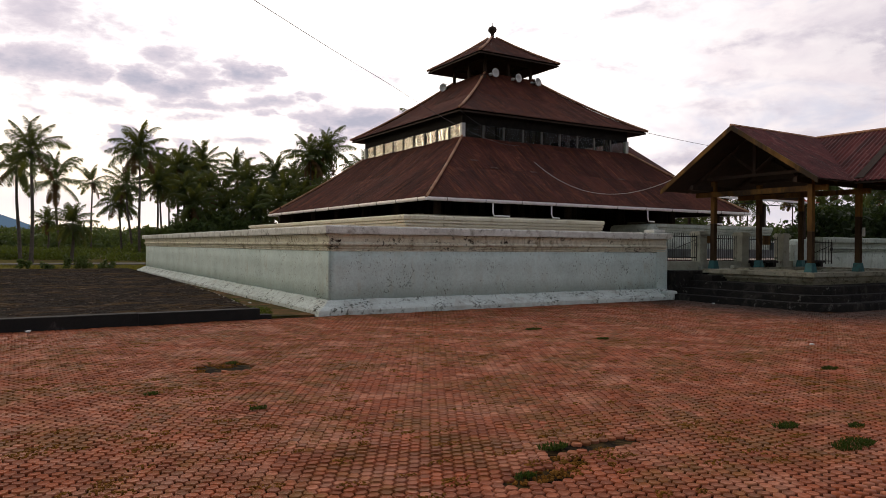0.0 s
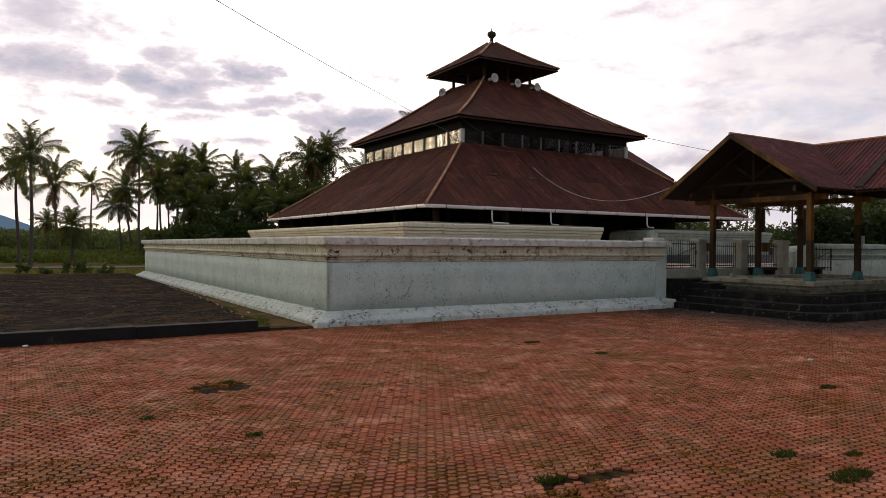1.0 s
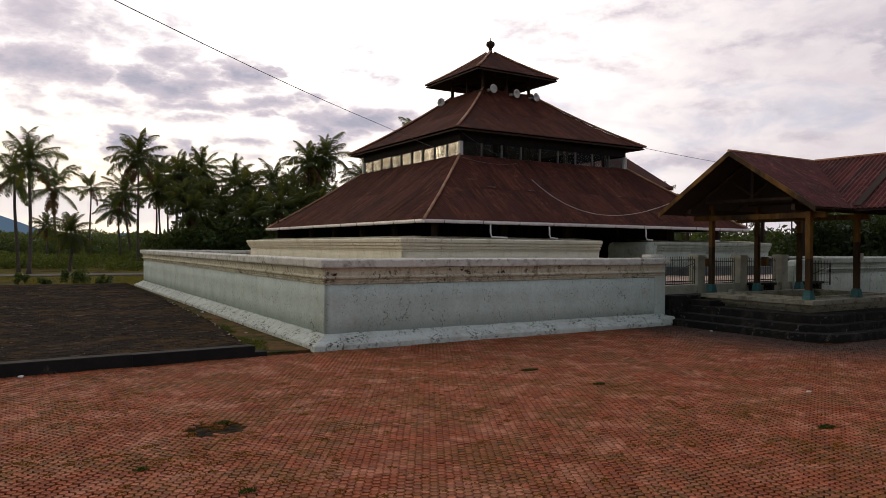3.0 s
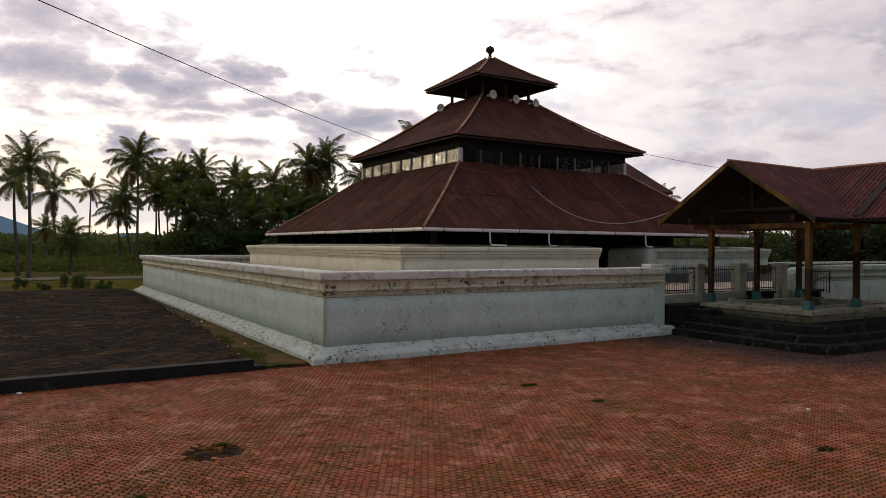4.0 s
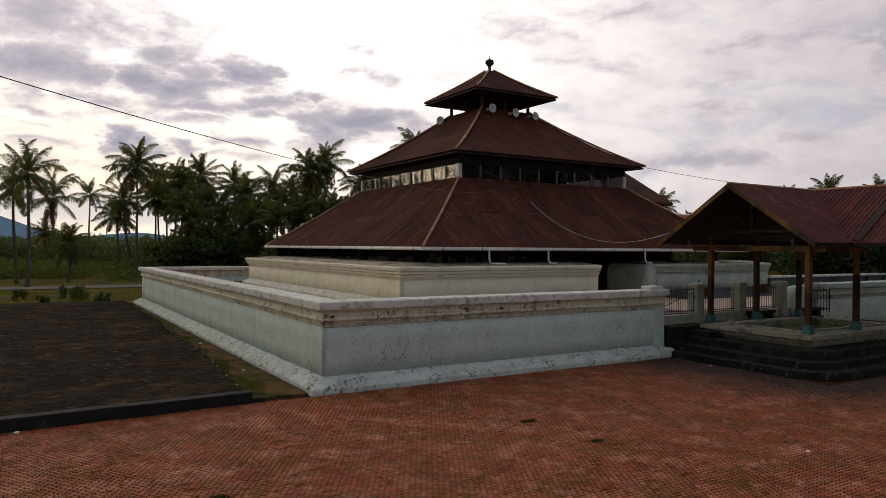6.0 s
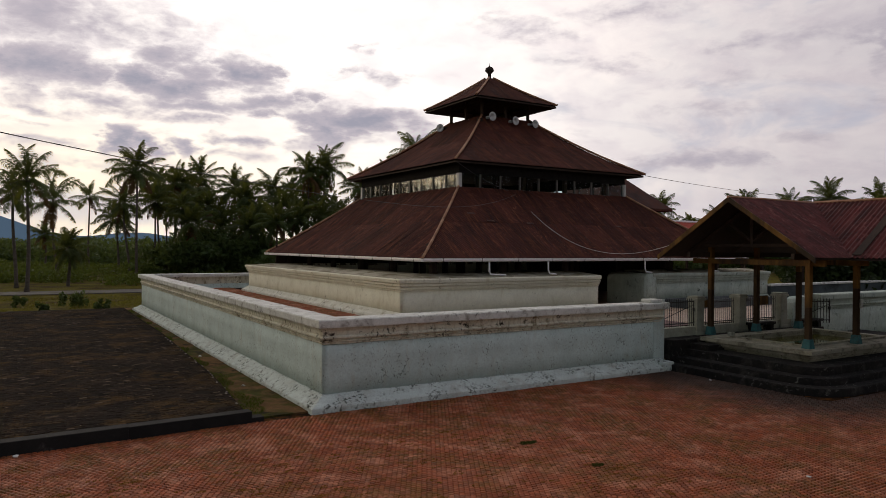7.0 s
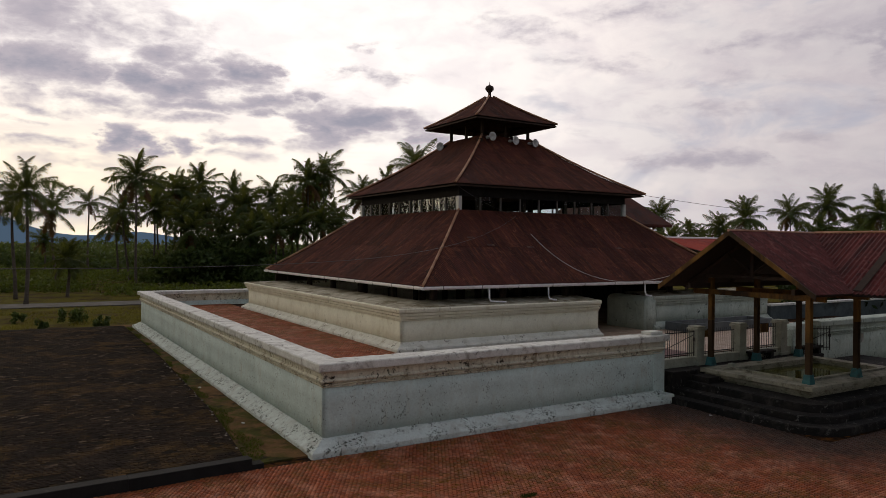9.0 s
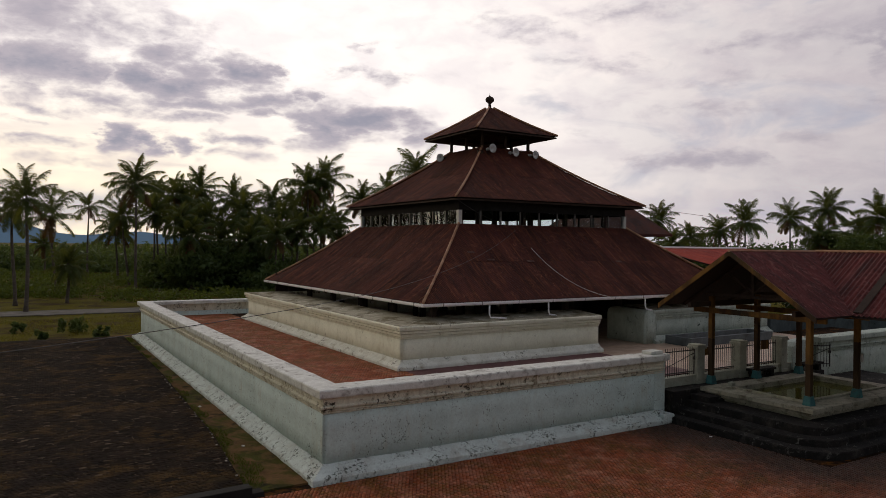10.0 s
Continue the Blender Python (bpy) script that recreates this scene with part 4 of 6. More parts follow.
for side in range(4):
    a = side * math.pi / 2
    R = Matrix.Translation((C1, C1, 0)) @ Matrix.Rotation(a, 4, "Z")
    u = -GH
    while u < GH - 0.1:
        u1 = min(GH, u + 4.0)
        bm = bmesh.new()
        ring = [(-0.082, 0.065), (-0.086, 0.0), (-0.065, -0.05), (-0.03, -0.075), (0.03, -0.075), (0.065, -0.05), (0.075, 0.05), (0.06, 0.05), (0.05, -0.035), (0.02, -0.058), (-0.02, -0.058), (-0.05, -0.035), (-0.062, 0.055)]
        e = [[bm.verts.new(R @ Vector((x, -GH + d, 3.66 + z))) for d, z in ring] for x in (u, u1 - 0.012)]
        for q in range(len(ring)):
            w = (q + 1) % len(ring)
            bm.faces.new((e[0][q], e[0][w], e[1][w], e[1][q]))
        bm.faces.new(e[0])
        bm.faces.new(e[1][::-1])
        bmesh.ops.recalc_face_normals(bm, faces=bm.faces)
        mpart("gutter", bm, gutter_mat, "white plastic gutter")
        u = u1
for k in range(11):
    for side in (0, 3):
        R = Matrix.Translation((C1, C1, 0)) @ Matrix.Rotation(side * math.pi / 2, 4, "Z")
        u = -GH + 0.9 + k * 1.87
        mpart("gutter_clip", boxed(u - 0.012, u + 0.012, -GH - 0.09, -GH + 0.06, 3.575, 3.735, 0, R), frame_mat)
for x, dx in ((10.40, 0.62), (13.55, 0.16), (19.55, 0.1), (24.5, 0.1)):
    bm = bmesh.new()
    y0 = C1 - GH
    tube(bm, [(x, y0, 3.6), (x, y0 - 0.01, 3.2), (x + 0.04, y0 - 0.05, 3.06), (x + dx, y0 - 0.35, 3.03)], 0.036, 8)
    mpart("downpipe", bm, gutter_mat, "short white plastic downpipe", smooth=True)


# loudspeaker horns on the lantern
def horn(x, y, z, yaw):
    t = thing("loudspeaker", "grey metal horn loudspeaker on the mosque lantern", "loudspeaker", "horns on the lantern", (x, y, z))
    bm = bmesh.new()
    prof = [(0.05, -0.28), (0.055, -0.12), (0.08, -0.02), (0.15, 0.06), (0.22, 0.10), (0.25, 0.115), (0.245, 0.125), (0.13, 0.075), (0.06, 0.0)]
    lathe(bm, prof, 20)
    part("bell", bm, horn_mat, t, smooth=True)
    bm = bmesh.new()
    lathe(bm, [(0.085, -0.42), (0.09, -0.40), (0.09, -0.29), (0.06, -0.27)], 14)
    part("driver", bm, horn_mat, t, smooth=True)
    bm = bmesh.new()
    tube(bm, [(0, 0.02, -0.15), (0, 0.2, -0.15), (0, 0.26, -0.3)], 0.02, 6)
    part("bracket", bm, iron, t)
    t.matrix_world = pose(x, y, z, 90, 0, yaw)


horn(16.07, 15.2, 11.40, 2)
horn(17.62, 15.15, 11.30, 8)
horn(19.05, 15.2, 11.27, 12)
horn(19.42, 15.5, 11.25, 30)
horn(15.2, 19.15, 11.22, -62)

# ---------------- pavilion over the pond ----------------
def rounded(x0, y0, x1, y1, r, n=8):
    """A footprint with one rounded corner at x0, y0."""
    pts = [(x0 + r - r * math.sin(math.pi / 2 * k / n), y0 + r - r * math.cos(math.pi / 2 * k / n)) for k in range(n + 1)]
    return pts[::-1] + [(x1, y0), (x1, y1), (x0, y1)]


def prism(poly, z0, z1, bevel=0.02):
    bm = bmesh.new()
    lo = [bm.verts.new((x, y, z0)) for x, y in poly]
    hi = [bm.verts.new((x, y, z1)) for x, y in poly]
    bm.faces.new(hi)
    bm.faces.new(lo[::-1])
    for i in range(len(poly)):
        j = (i + 1) % len(poly)
        bm.faces.new((lo[i], lo[j], hi[j], hi[i]))
    bmesh.ops.recalc_face_normals(bm, faces=bm.faces)
    if bevel:
        es = [e for e in bm.edges if all(abs(v.co.z - z1) < 1e-5 for v in e.verts)]
        bmesh.ops.bevel(bm, geom=es, offset=bevel, segments=2, affect="EDGES")
    return bm


def worn(poly, seed, amp=0.025, step=0.14):
    """The outline drawn finer and a little crumbled."""
    out = []
    for (x0, y0), (x1, y1) in zip(poly, poly[1:] + poly[:1]):
        n = max(1, int(math.hypot(x1 - x0, y1 - y0) / step))
        for i in range(n):
            x, y = x0 + (x1 - x0) * i / n, y0 + (y1 - y0) * i / n
            w = noise.noise_vector(Vector((x * 1.9, y * 1.9, seed))) * amp + noise.noise_vector(Vector((x * 6, y * 6, seed + 9))) * amp * 0.6
            out.append((x + w.x, y + w.y))
    return out


steps = tagged(new("platform_steps"), "dark weathered stone steps round the pond platform", "steps", kind="structure")
part("step", prism(worn(rounded(13.0, -5.4, 26, 0.25, 1.3), 1), -0.05, 0.2), black_stone, steps)
part("step", prism(worn(rounded(13.45, -4.95, 26, 0.6, 1.1), 2), 0.1, 0.4), black_stone, steps)
part("step", prism(worn(rounded(14.0, -4.55, 26, 1.3, 0.8), 3, 0.035), 0.3, 0.64), black_stone, steps)
part("landing", boxed(13.35, 22.6, 0.22, 1.4, 0.3, 0.98, 0.02), black_stone, steps)
part("landing", boxed(14.2, 15.1, -0.6, 0.21, 0.3, 0.84, 0.02), black_stone, steps)

pond = thing("pond", "cream moulded ablution pond full of green water", "pond", at=(17.8, -1.8, 0.62))
PX0, PX1, PY0, PY1 = 14.72, 21.2, -3.97, 0.2


def frame_ring(x0, x1, y0, y1, w, z0, z1, bevel=0.012):
    bm = bmesh.new()
    box(bm, x0, x1, y0, y0 + w, z0, z1, bevel)
    box(bm, x0, x1, y1 - w, y1, z0, z1, bevel)
    box(bm, x0, x0 + w, y0 + w, y1 - w, z0, z1, bevel)
    box(bm, x1 - w, x1, y0 + w, y1 - w, z0, z1, bevel)
    return bm


for i, (o, z0, z1) in enumerate(((0.30, 0.62, 0.72), (0.20, 0.72, 0.78), (0.11, 0.78, 0.86), (0.15, 0.86, 0.90), (0.0, 0.90, 1.04))):
    clear_parent(part("rim_course", frame_ring(PX0 + o, PX1 - o, PY0 + o, PY1 - o, 0.85 - o, z0, z1, 0.008), pond_cream, None), pond)
clear_parent(part("inner_curb", frame_ring(PX0 + 0.72, PX1 - 0.72, PY0 + 0.72, PY1 - 0.72, 0.16, 1.0, 1.10), pond_cream, None), pond)
clear_parent(part("pond_water", boxed(PX0 + 0.8, PX1 - 0.8, PY0 + 0.8, PY1 - 0.8, 0.62, 0.90), water_mat, None, "murky green water"), pond)

blk = thing("curb_block", "small cream stone block on the pond rim", "stone block", at=(15.95, -0.2, 1.04))
part("block", boxed(-0.11, 0.11, -0.08, 0.08, 0, 0.12, 0.015), cream, blk)
pav = thing("pavilion", "open timber pavilion with maroon metal gable roof over the pond", "pavilion", at=(16.5, -1.5, 1.05))


def ppart(name, bm, mat, label="", smooth=False):
    return clear_parent(part(name, bm, mat, None, label, smooth), pav)


RIDGE_Y, RIDGE_Z, EAVE_Z, HALFW = -1.42, 5.92, 3.93, 2.98
XG, XM, RUN = 14.08, 19.05, 3.0
POSTS = [(15.28, -3.5), (15.58, 0.40), (17.92, -3.58), (18.05, 0.24), (20.5, 0.05), (20.4, -3.55), (20.4, -6.5)]
for k, (x, y) in enumerate(POSTS):
    bare = (2.35, 2.70, 2.9, 3.1, 3.3, 3.3, 3.3)[k]      # where the paint is worn off
    ppart("post", boxed(x - 0.085, x + 0.085, y - 0.085, y + 0.085, bare, 4.25, 0.012), amber_wood, "amber painted upper post")
    ppart("post", boxed(x - 0.083, x + 0.083, y - 0.083, y + 0.083, 1.3, bare, 0.008), brown_wood, "bare dark lower post")
    bm = bmesh.new()
    r = bmesh.ops.create_cone(bm, cap_ends=True, segments=4, radius1=0.20, radius2=0.145, depth=0.30)
    bmesh.ops.transform(bm, matrix=Matrix.Translation((x, y, 1.185)) @ Matrix.Rotation(math.pi / 4, 4, "Z"), verts=bm.verts)
    ppart("post_foot", bm, teal, "teal painted concrete foot")
for y in (-3.5, 0.45):
    ppart("plate_beam", boxed(14.4, 20.6, y - 0.06, y + 0.06, 3.88, 4.06, 0.008), dark_wood)
for x in (15.36, 17.85):
    ppart("cross_beam", boxed(x - 0.05, x + 0.05, -4.0, 1.0, 3.66, 3.84, 0.008), amber_wood)
    ppart("truss_tie", boxed(x - 0.04, x + 0.04, -3.3, 0.5, 4.28, 4.38, 0.006), dark_wood)
    ppart("king_post", boxed(x - 0.05, x + 0.05, RIDGE_Y - 0.06, RIDGE_Y + 0.06, 4.3, 5.75, 0.006), dark_wood)
    for s in (-1, 1):
        bm = bmesh.new()
        tube(bm, [(x, RIDGE_Y, 4.45), (x, RIDGE_Y + s * 1.0, 5.15)], 0.05, 4)
        ppart("strut", bm, dark_wood)
        bm = bmesh.new()
        tube(bm, [(x, RIDGE_Y + s * HALFW * 0.97, EAVE_Z - 0.03), (x, RIDGE_Y, RIDGE_Z - 0.14)], 0.07, 4)
        ppart("rafter", bm, dark_wood)


def gable_slopes(xg, xe, ry, half, mat):
    """Two sheeted slopes running back from a gable at x = xg to xe, with barge boards, a ridge cap and a dark lining."""
    rise_ = RIDGE_Z - EAVE_Z
    for s in (-1, 1):
        x = xg
        while x < xe - 0.01:
            x1 = min(xe, x + 0.8)
            n = max(2, int((x1 - x) / 0.02))
            verts, faces = [], []
            for i in range(n + 1):
                xx = x + (x1 - x) * i / n
                h = 0.011 * math.sin(2 * math.pi * xx / 0.08) + 0.02
                verts += [(xx, ry + s * half, EAVE_Z + h), (xx, ry, RIDGE_Z + h)]
                if i:
                    faces.append((2 * i - 2, 2 * i, 2 * i + 1, 2 * i - 1))
            clear_parent(new("roof_sheet", raw("roof_sheet", verts, faces, mat, True, [(v[0] + s * 17, abs(v[1] - ry)) for v in verts])), pav)
            x = x1
        bm = bmesh.new()
        p, q = Vector((xg - 0.03, ry + s * (half + 0.02), EAVE_Z - 0.02)), Vector((xg - 0.03, ry, RIDGE_Z - 0.02))
        sec = ((0, 0.05), (0, -0.13), (0.045, -0.13), (0.045, 0.05))
        v = [bm.verts.new(p + Vector((dx, 0, dz))) for dx, dz in sec]
        w = [bm.verts.new(q + Vector((dx, 0, dz))) for dx, dz in sec]
        for k in range(4):
            bm.faces.new((v[k], v[(k + 1) % 4], w[(k + 1) % 4], w[k]))
        bm.faces.new(v)
        bm.faces.new(w[::-1])
        bmesh.ops.recalc_face_normals(bm, faces=bm.faces)
        ppart("barge_board", bm, amber_wood, "amber painted barge board")
        bm = bmesh.new()
        nn = Vector((0, s * rise_, half)).normalized() * 0.025
        lo = [Vector(c) - nn for c in ((xg + .02, ry + s * half, EAVE_Z), (xg + .02, ry, RIDGE_Z), (xe, ry, RIDGE_Z), (xe, ry + s * half, EAVE_Z))]
        hi = [c - nn for c in lo]
        A, B = [bm.verts.new(c) for c in lo], [bm.verts.new(c) for c in hi]
        bm.faces.new(A)
        bm.faces.new(B[::-1])
        for k in range(4):
            bm.faces.new((A[k], B[k], B[(k + 1) % 4], A[(k + 1) % 4]))
        bmesh.ops.recalc_face_normals(bm, faces=bm.faces)
        ppart("roof_lining", bm, dark_wood, "dark boarded roof lining")
    bm = bmesh.new()
    tube(bm, [(xg - 0.05, ry, RIDGE_Z + 0.02), (xe, ry, RIDGE_Z + 0.0)], 0.05, 6)
    ppart("ridge_cap", bm, hip_mat)


gable_slopes(XG, 22.6, RIDGE_Y, HALFW, pav_roof)


def cross_roof():
    """The long roof behind, its ridge along y at XM, seen between the two gables."""
    run = RUN
    rise = RIDGE_Z - EAVE_Z
    for s in (-1, 1):
        y = -12.0
        while y < RIDGE_Y - 0.01:
            y1 = min(RIDGE_Y, y + 0.8)
            n = int((y1 - y) / 0.02)
            verts, faces = [], []
            for i in range(n + 1):
                yy = y + (y1 - y) * i / n
                h = 0.022 * math.sin(2 * math.pi * yy / 0.16) + 0.018
                lo = max(0.0, 1 - abs(yy - RIDGE_Y) / HALFW)
                verts += [(XM + s * run * (1 - lo), yy, EAVE_Z + rise * lo + h), (XM, yy, RIDGE_Z + h)]
                if i:
                    faces.append((2 * i - 2, 2 * i, 2 * i + 1, 2 * i - 1))
            clear_parent(new("roof_sheet", raw("roof_sheet", verts, faces, pav_roof, True, [(v[1] + s * 13, abs(v[0] - XM)) for v in verts])), pav)
            y = y1
    bm = bmesh.new()
    tube(bm, [(XM, -12, RIDGE_Z + 0.02), (XM, RIDGE_Y, RIDGE_Z + 0.02)], 0.06, 6)
    ppart("ridge_cap", bm, hip_mat)


cross_roof()
# dark strip laid on the slope, standing in for the gap between roofs
bm = bmesh.new()
for yy in (-4.52,):
    v = [bm.verts.new((XM - RUN * f, yy + w, RIDGE_Z - (RIDGE_Z - EAVE_Z) * f + 0.035)) for f, w in ((0.02, -0.13), (0.02, 0.13), (0.97, 0.13), (0.97, -0.13))]
    r = bmesh.ops.extrude_face_region(bm, geom=[bm.faces.new(v)])
    bmesh.ops.translate(bm, vec=(0, 0, 0.03), verts=[g for g in r["geom"] if isinstance(g, bmesh.types.BMVert)])
bmesh.ops.recalc_face_normals(bm, faces=bm.faces)
ppart("roof_gap_strip", bm, dark_wood, "dark strip in place of the gap between the roofs")
bm = bmesh.new()
for s_ in (-1, 1):
    q = [(XM + s_ * (RUN - 0.02), -12, EAVE_Z - 0.04), (XM, -12, RIDGE_Z - 0.05), (XM, RIDGE_Y, RIDGE_Z - 0.05), (XM + s_ * (RUN - 0.02), RIDGE_Y - HALFW, EAVE_Z - 0.04)]
    A, B = [bm.verts.new(c) for c in q], [bm.verts.new((c[0], c[1], c[2] - 0.03)) for c in q]
    bm.faces.new(A)
    bm.faces.new(B[::-1])
    for k in range(4):
        bm.faces.new((A[k], B[k], B[(k + 1) % 4], A[(k + 1) % 4]))
bmesh.ops.recalc_face_normals(bm, faces=bm.faces)
ppart("roof_lining", bm, dark_wood, "dark boarded roof lining")

# ---------------- gate fence between the wall ends ----------------
FY = 1.0


def fence_pillar(x, y, top, w=0.205):
    t = thing("fence_pillar", "cream painted masonry fence pillar with a stepped cap", "pillar", "pillars of the gate fence", (x, y, 0.98))
    part("shaft", boxed(-w, w, -w, w, 0, top - 0.98 - 0.16, 0.012), cream, t)
    bm = bmesh.new()
    box(bm, -w - 0.05, w + 0.05, -w - 0.05, w + 0.05, top - 0.98 - 0.16, top - 0.98 - 0.07, 0.012)
    box(bm, -w - 0.02, w + 0.02, -w - 0.02, w + 0.02, top - 0.98 - 0.07, top - 0.98, 0.02)
    part("cap", bm, cream, t)
    part("foot", boxed(-w - 0.06, w + 0.06, -w - 0.06, w + 0.06, 0.0, 0.12, 0.012), cream, t)


def rail_panel(name, label, x0, x1, y, z0, z1, brace=False, turn=0.0):
    """Upright round bars between two flat rails."""
    t = thing(name, label, "fence" if not brace else "gate", "", (x0, y, z0))
    L, H = x1 - x0, z1 - z0
    for zz in (0.12, H - 0.14):
        part("rail", boxed(0, L, -0.012, 0.012, zz - 0.018, zz + 0.018), iron, t)
    n = max(3, int(L / 0.115))
    bar = None
    for i in range(n + 1):
        u = L * i / n
        if bar is None:
            bm = bmesh.new()
            tube(bm, [(0, 0, 0), (0, 0, H * 0.97), (0, 0, H)], [0.011, 0.011, 0.002], 6)
            bar = finish(bm, "bar", iron)
        o = new("bar", bar)
        o.parent = t
        o.location = (u, 0, 0)
    if brace:
        bm = bmesh.new()
        tube(bm, [(0.02, -0.015, 0.35), (L - 0.02, -0.015, H - 0.25)], 0.013, 6)
        part("brace", bm, iron, t)
        part("stile", boxed(L - 0.02, L + 0.02, -0.02, 0.02, 0, H - 0.1, 0.004), iron, t)
        part("latch_box", boxed(L - 0.05, L + 0.03, -0.04, 0.02, 0.55, 0.68, 0.006), iron, t)
    t.rotation_euler = (0, 0, radians(turn))
    return t


PILL = (15.52, 18.02, 20.7)
for x in PILL:
    fence_pillar(x, FY, 2.42)
part("fence_curb", boxed(13.3, 22.6, FY - 0.16, FY + 0.16, 0.95, 1.30, 0.015), cream, steps, "cream painted fence curb")
rail_panel("gate_leaf", "black iron gate leaf with upright bars and a diagonal brace", 13.75, 15.32, FY - 0.05, 1.31, 2.36, True)
rail_panel("fence_panel", "black iron fence of upright bars between cream pillars", PILL[0] + 0.3, PILL[1] - 0.3, FY, 1.29, 2.3)
rail_panel("fence_panel", "black iron fence of upright bars between cream pillars", PILL[1] + 0.3, PILL[2] - 0.3, FY, 1.29, 2.3)
rail_panel("gate_leaf", "black iron gate leaf with upright bars standing ajar", 21.5, 22.5, 0.35, 1.18, 2.2, True, -28)

# small notice boards wired to the fence, switch box on a pavilion post
for x0, x1, z0, z1 in ((15.92, 16.16, 1.97, 2.25), (19.36, 19.86, 1.95, 2.30)):
    nbd = thing("notice_board", "small ochre board fixed to the iron fence", "board", "boards on the fence", ((x0 + x1) / 2, 0.97, z0))
    hw = (x1 - x0) / 2
    part("panel", boxed(-hw, hw, -0.012, 0.012, 0, z1 - z0, 0.003), amber_wood, nbd)
    part("frame_strip", boxed(-hw - 0.01, hw + 0.01, -0.016, 0.016, z1 - z0, z1 - z0 + 0.02), dark_wood, nbd)
sbx = thing("switch_box", "small pale grey switch box on the pavilion post", "switch box", at=(18.02, -3.69, 2.23))
part("body", boxed(-0.07, 0.07, -0.025, 0.022, 0, 0.30, 0.008), pale_panel, sbx)
part("cover", boxed(-0.055, 0.055, -0.036, -0.026, 0.03, 0.20, 0.003), horn_mat, sbx)

# end pier of the front wall with a loose cap block
pier = thing("wall_pier", "cracked whitewashed end pier of the terrace wall", "pier", at=(12.6, 0.6, 0))
clear_parent(part("shaft", boxed(12.62, 13.17, 0.452, 1.0, 0.0, 2.09, 0.03), lime, None), pier)
clear_parent(part("foot", boxed(12.6, 13.16, -0.02, 1.0, -0.02, 0.30, 0.07), lime_base, None), pier)
clear_parent(part("cap", boxed(12.95, 13.22, 0.27, 1.03, 2.09, 2.312, 0.03), lime_top, None), pier)
part("block", boxed(12.42, 13.02, 0.42, 0.86, 2.305, 2.42, 0.03), lime_top, tagged(new("cap_block"), "loose whitewashed stone block on the wall end", "stone block"))

# rounded wall stub by the pond
bm = bmesh.new()
prof = [(21.25, 1.0), (21.25, 1.7), (21.3, 1.95), (21.45, 2.12), (21.7, 2.2), (22.6, 2.22), (22.6, 1.0)]
A = [bm.verts.new((x, 0.75, z)) for x, z in prof]
B = [bm.verts.new((x, 1.2, z)) for x, z in prof]
bm.faces.new(A)
bm.faces.new(B[::-1])
for i in range(len(prof)):
    j = (i + 1) % len(prof)
    bm.faces.new((A[i], B[i], B[j], A[j]))
bmesh.ops.recalc_face_normals(bm, faces=bm.faces)
tagged(new("wall_stub", finish(bm, "wall_stub", lime)), "whitewashed wall stub with a rounded end", "wall stub")

# low basin wall on the terrace
bas = thing("basin", "low grey plastered wash basin on the terrace", "basin", at=(22, 5, FLOOR_Z))
clear_parent(part("basin_wall", frame_ring(20.9, 27.2, 5.6, 7.15, 0.18, FLOOR_Z, 1.74, 0.01), grey_wall, None), bas)


# stone bench and steps by the far post
def bench(x, y):
    t = thing("stone_bench", "low dark stone bench by the fence", "bench", "benches by the pond", (x, y, 0.98))
    part("seat", boxed(-0.7, 0.7, -0.2, 0.2, 0.24, 0.34, 0.02), black_stone, t)
    for s in (-1, 1):
        part("leg", boxed(s * 0.5 - 0.1, s * 0.5 + 0.1, -0.16, 0.16, 0, 0.24, 0.01), black_stone, t)


bench(18.9, 0.62)
bench(21.9, 0.45)

# ---------------- open red-roofed shelter behind ----------------
sh = thing("shelter", "open shelter with a long bright red metal roof", "shelter", at=(42, 15, 0))


def spart(name, bm, mat, label="", smooth=False):
    return clear_parent(part(name, bm, mat, None, label, smooth), sh)


SY, SHALF, SEAVE, SRIDGE, SX0, SX1 = 16.0, 5.1, 4.95, 6.0, 29.6, 39.6
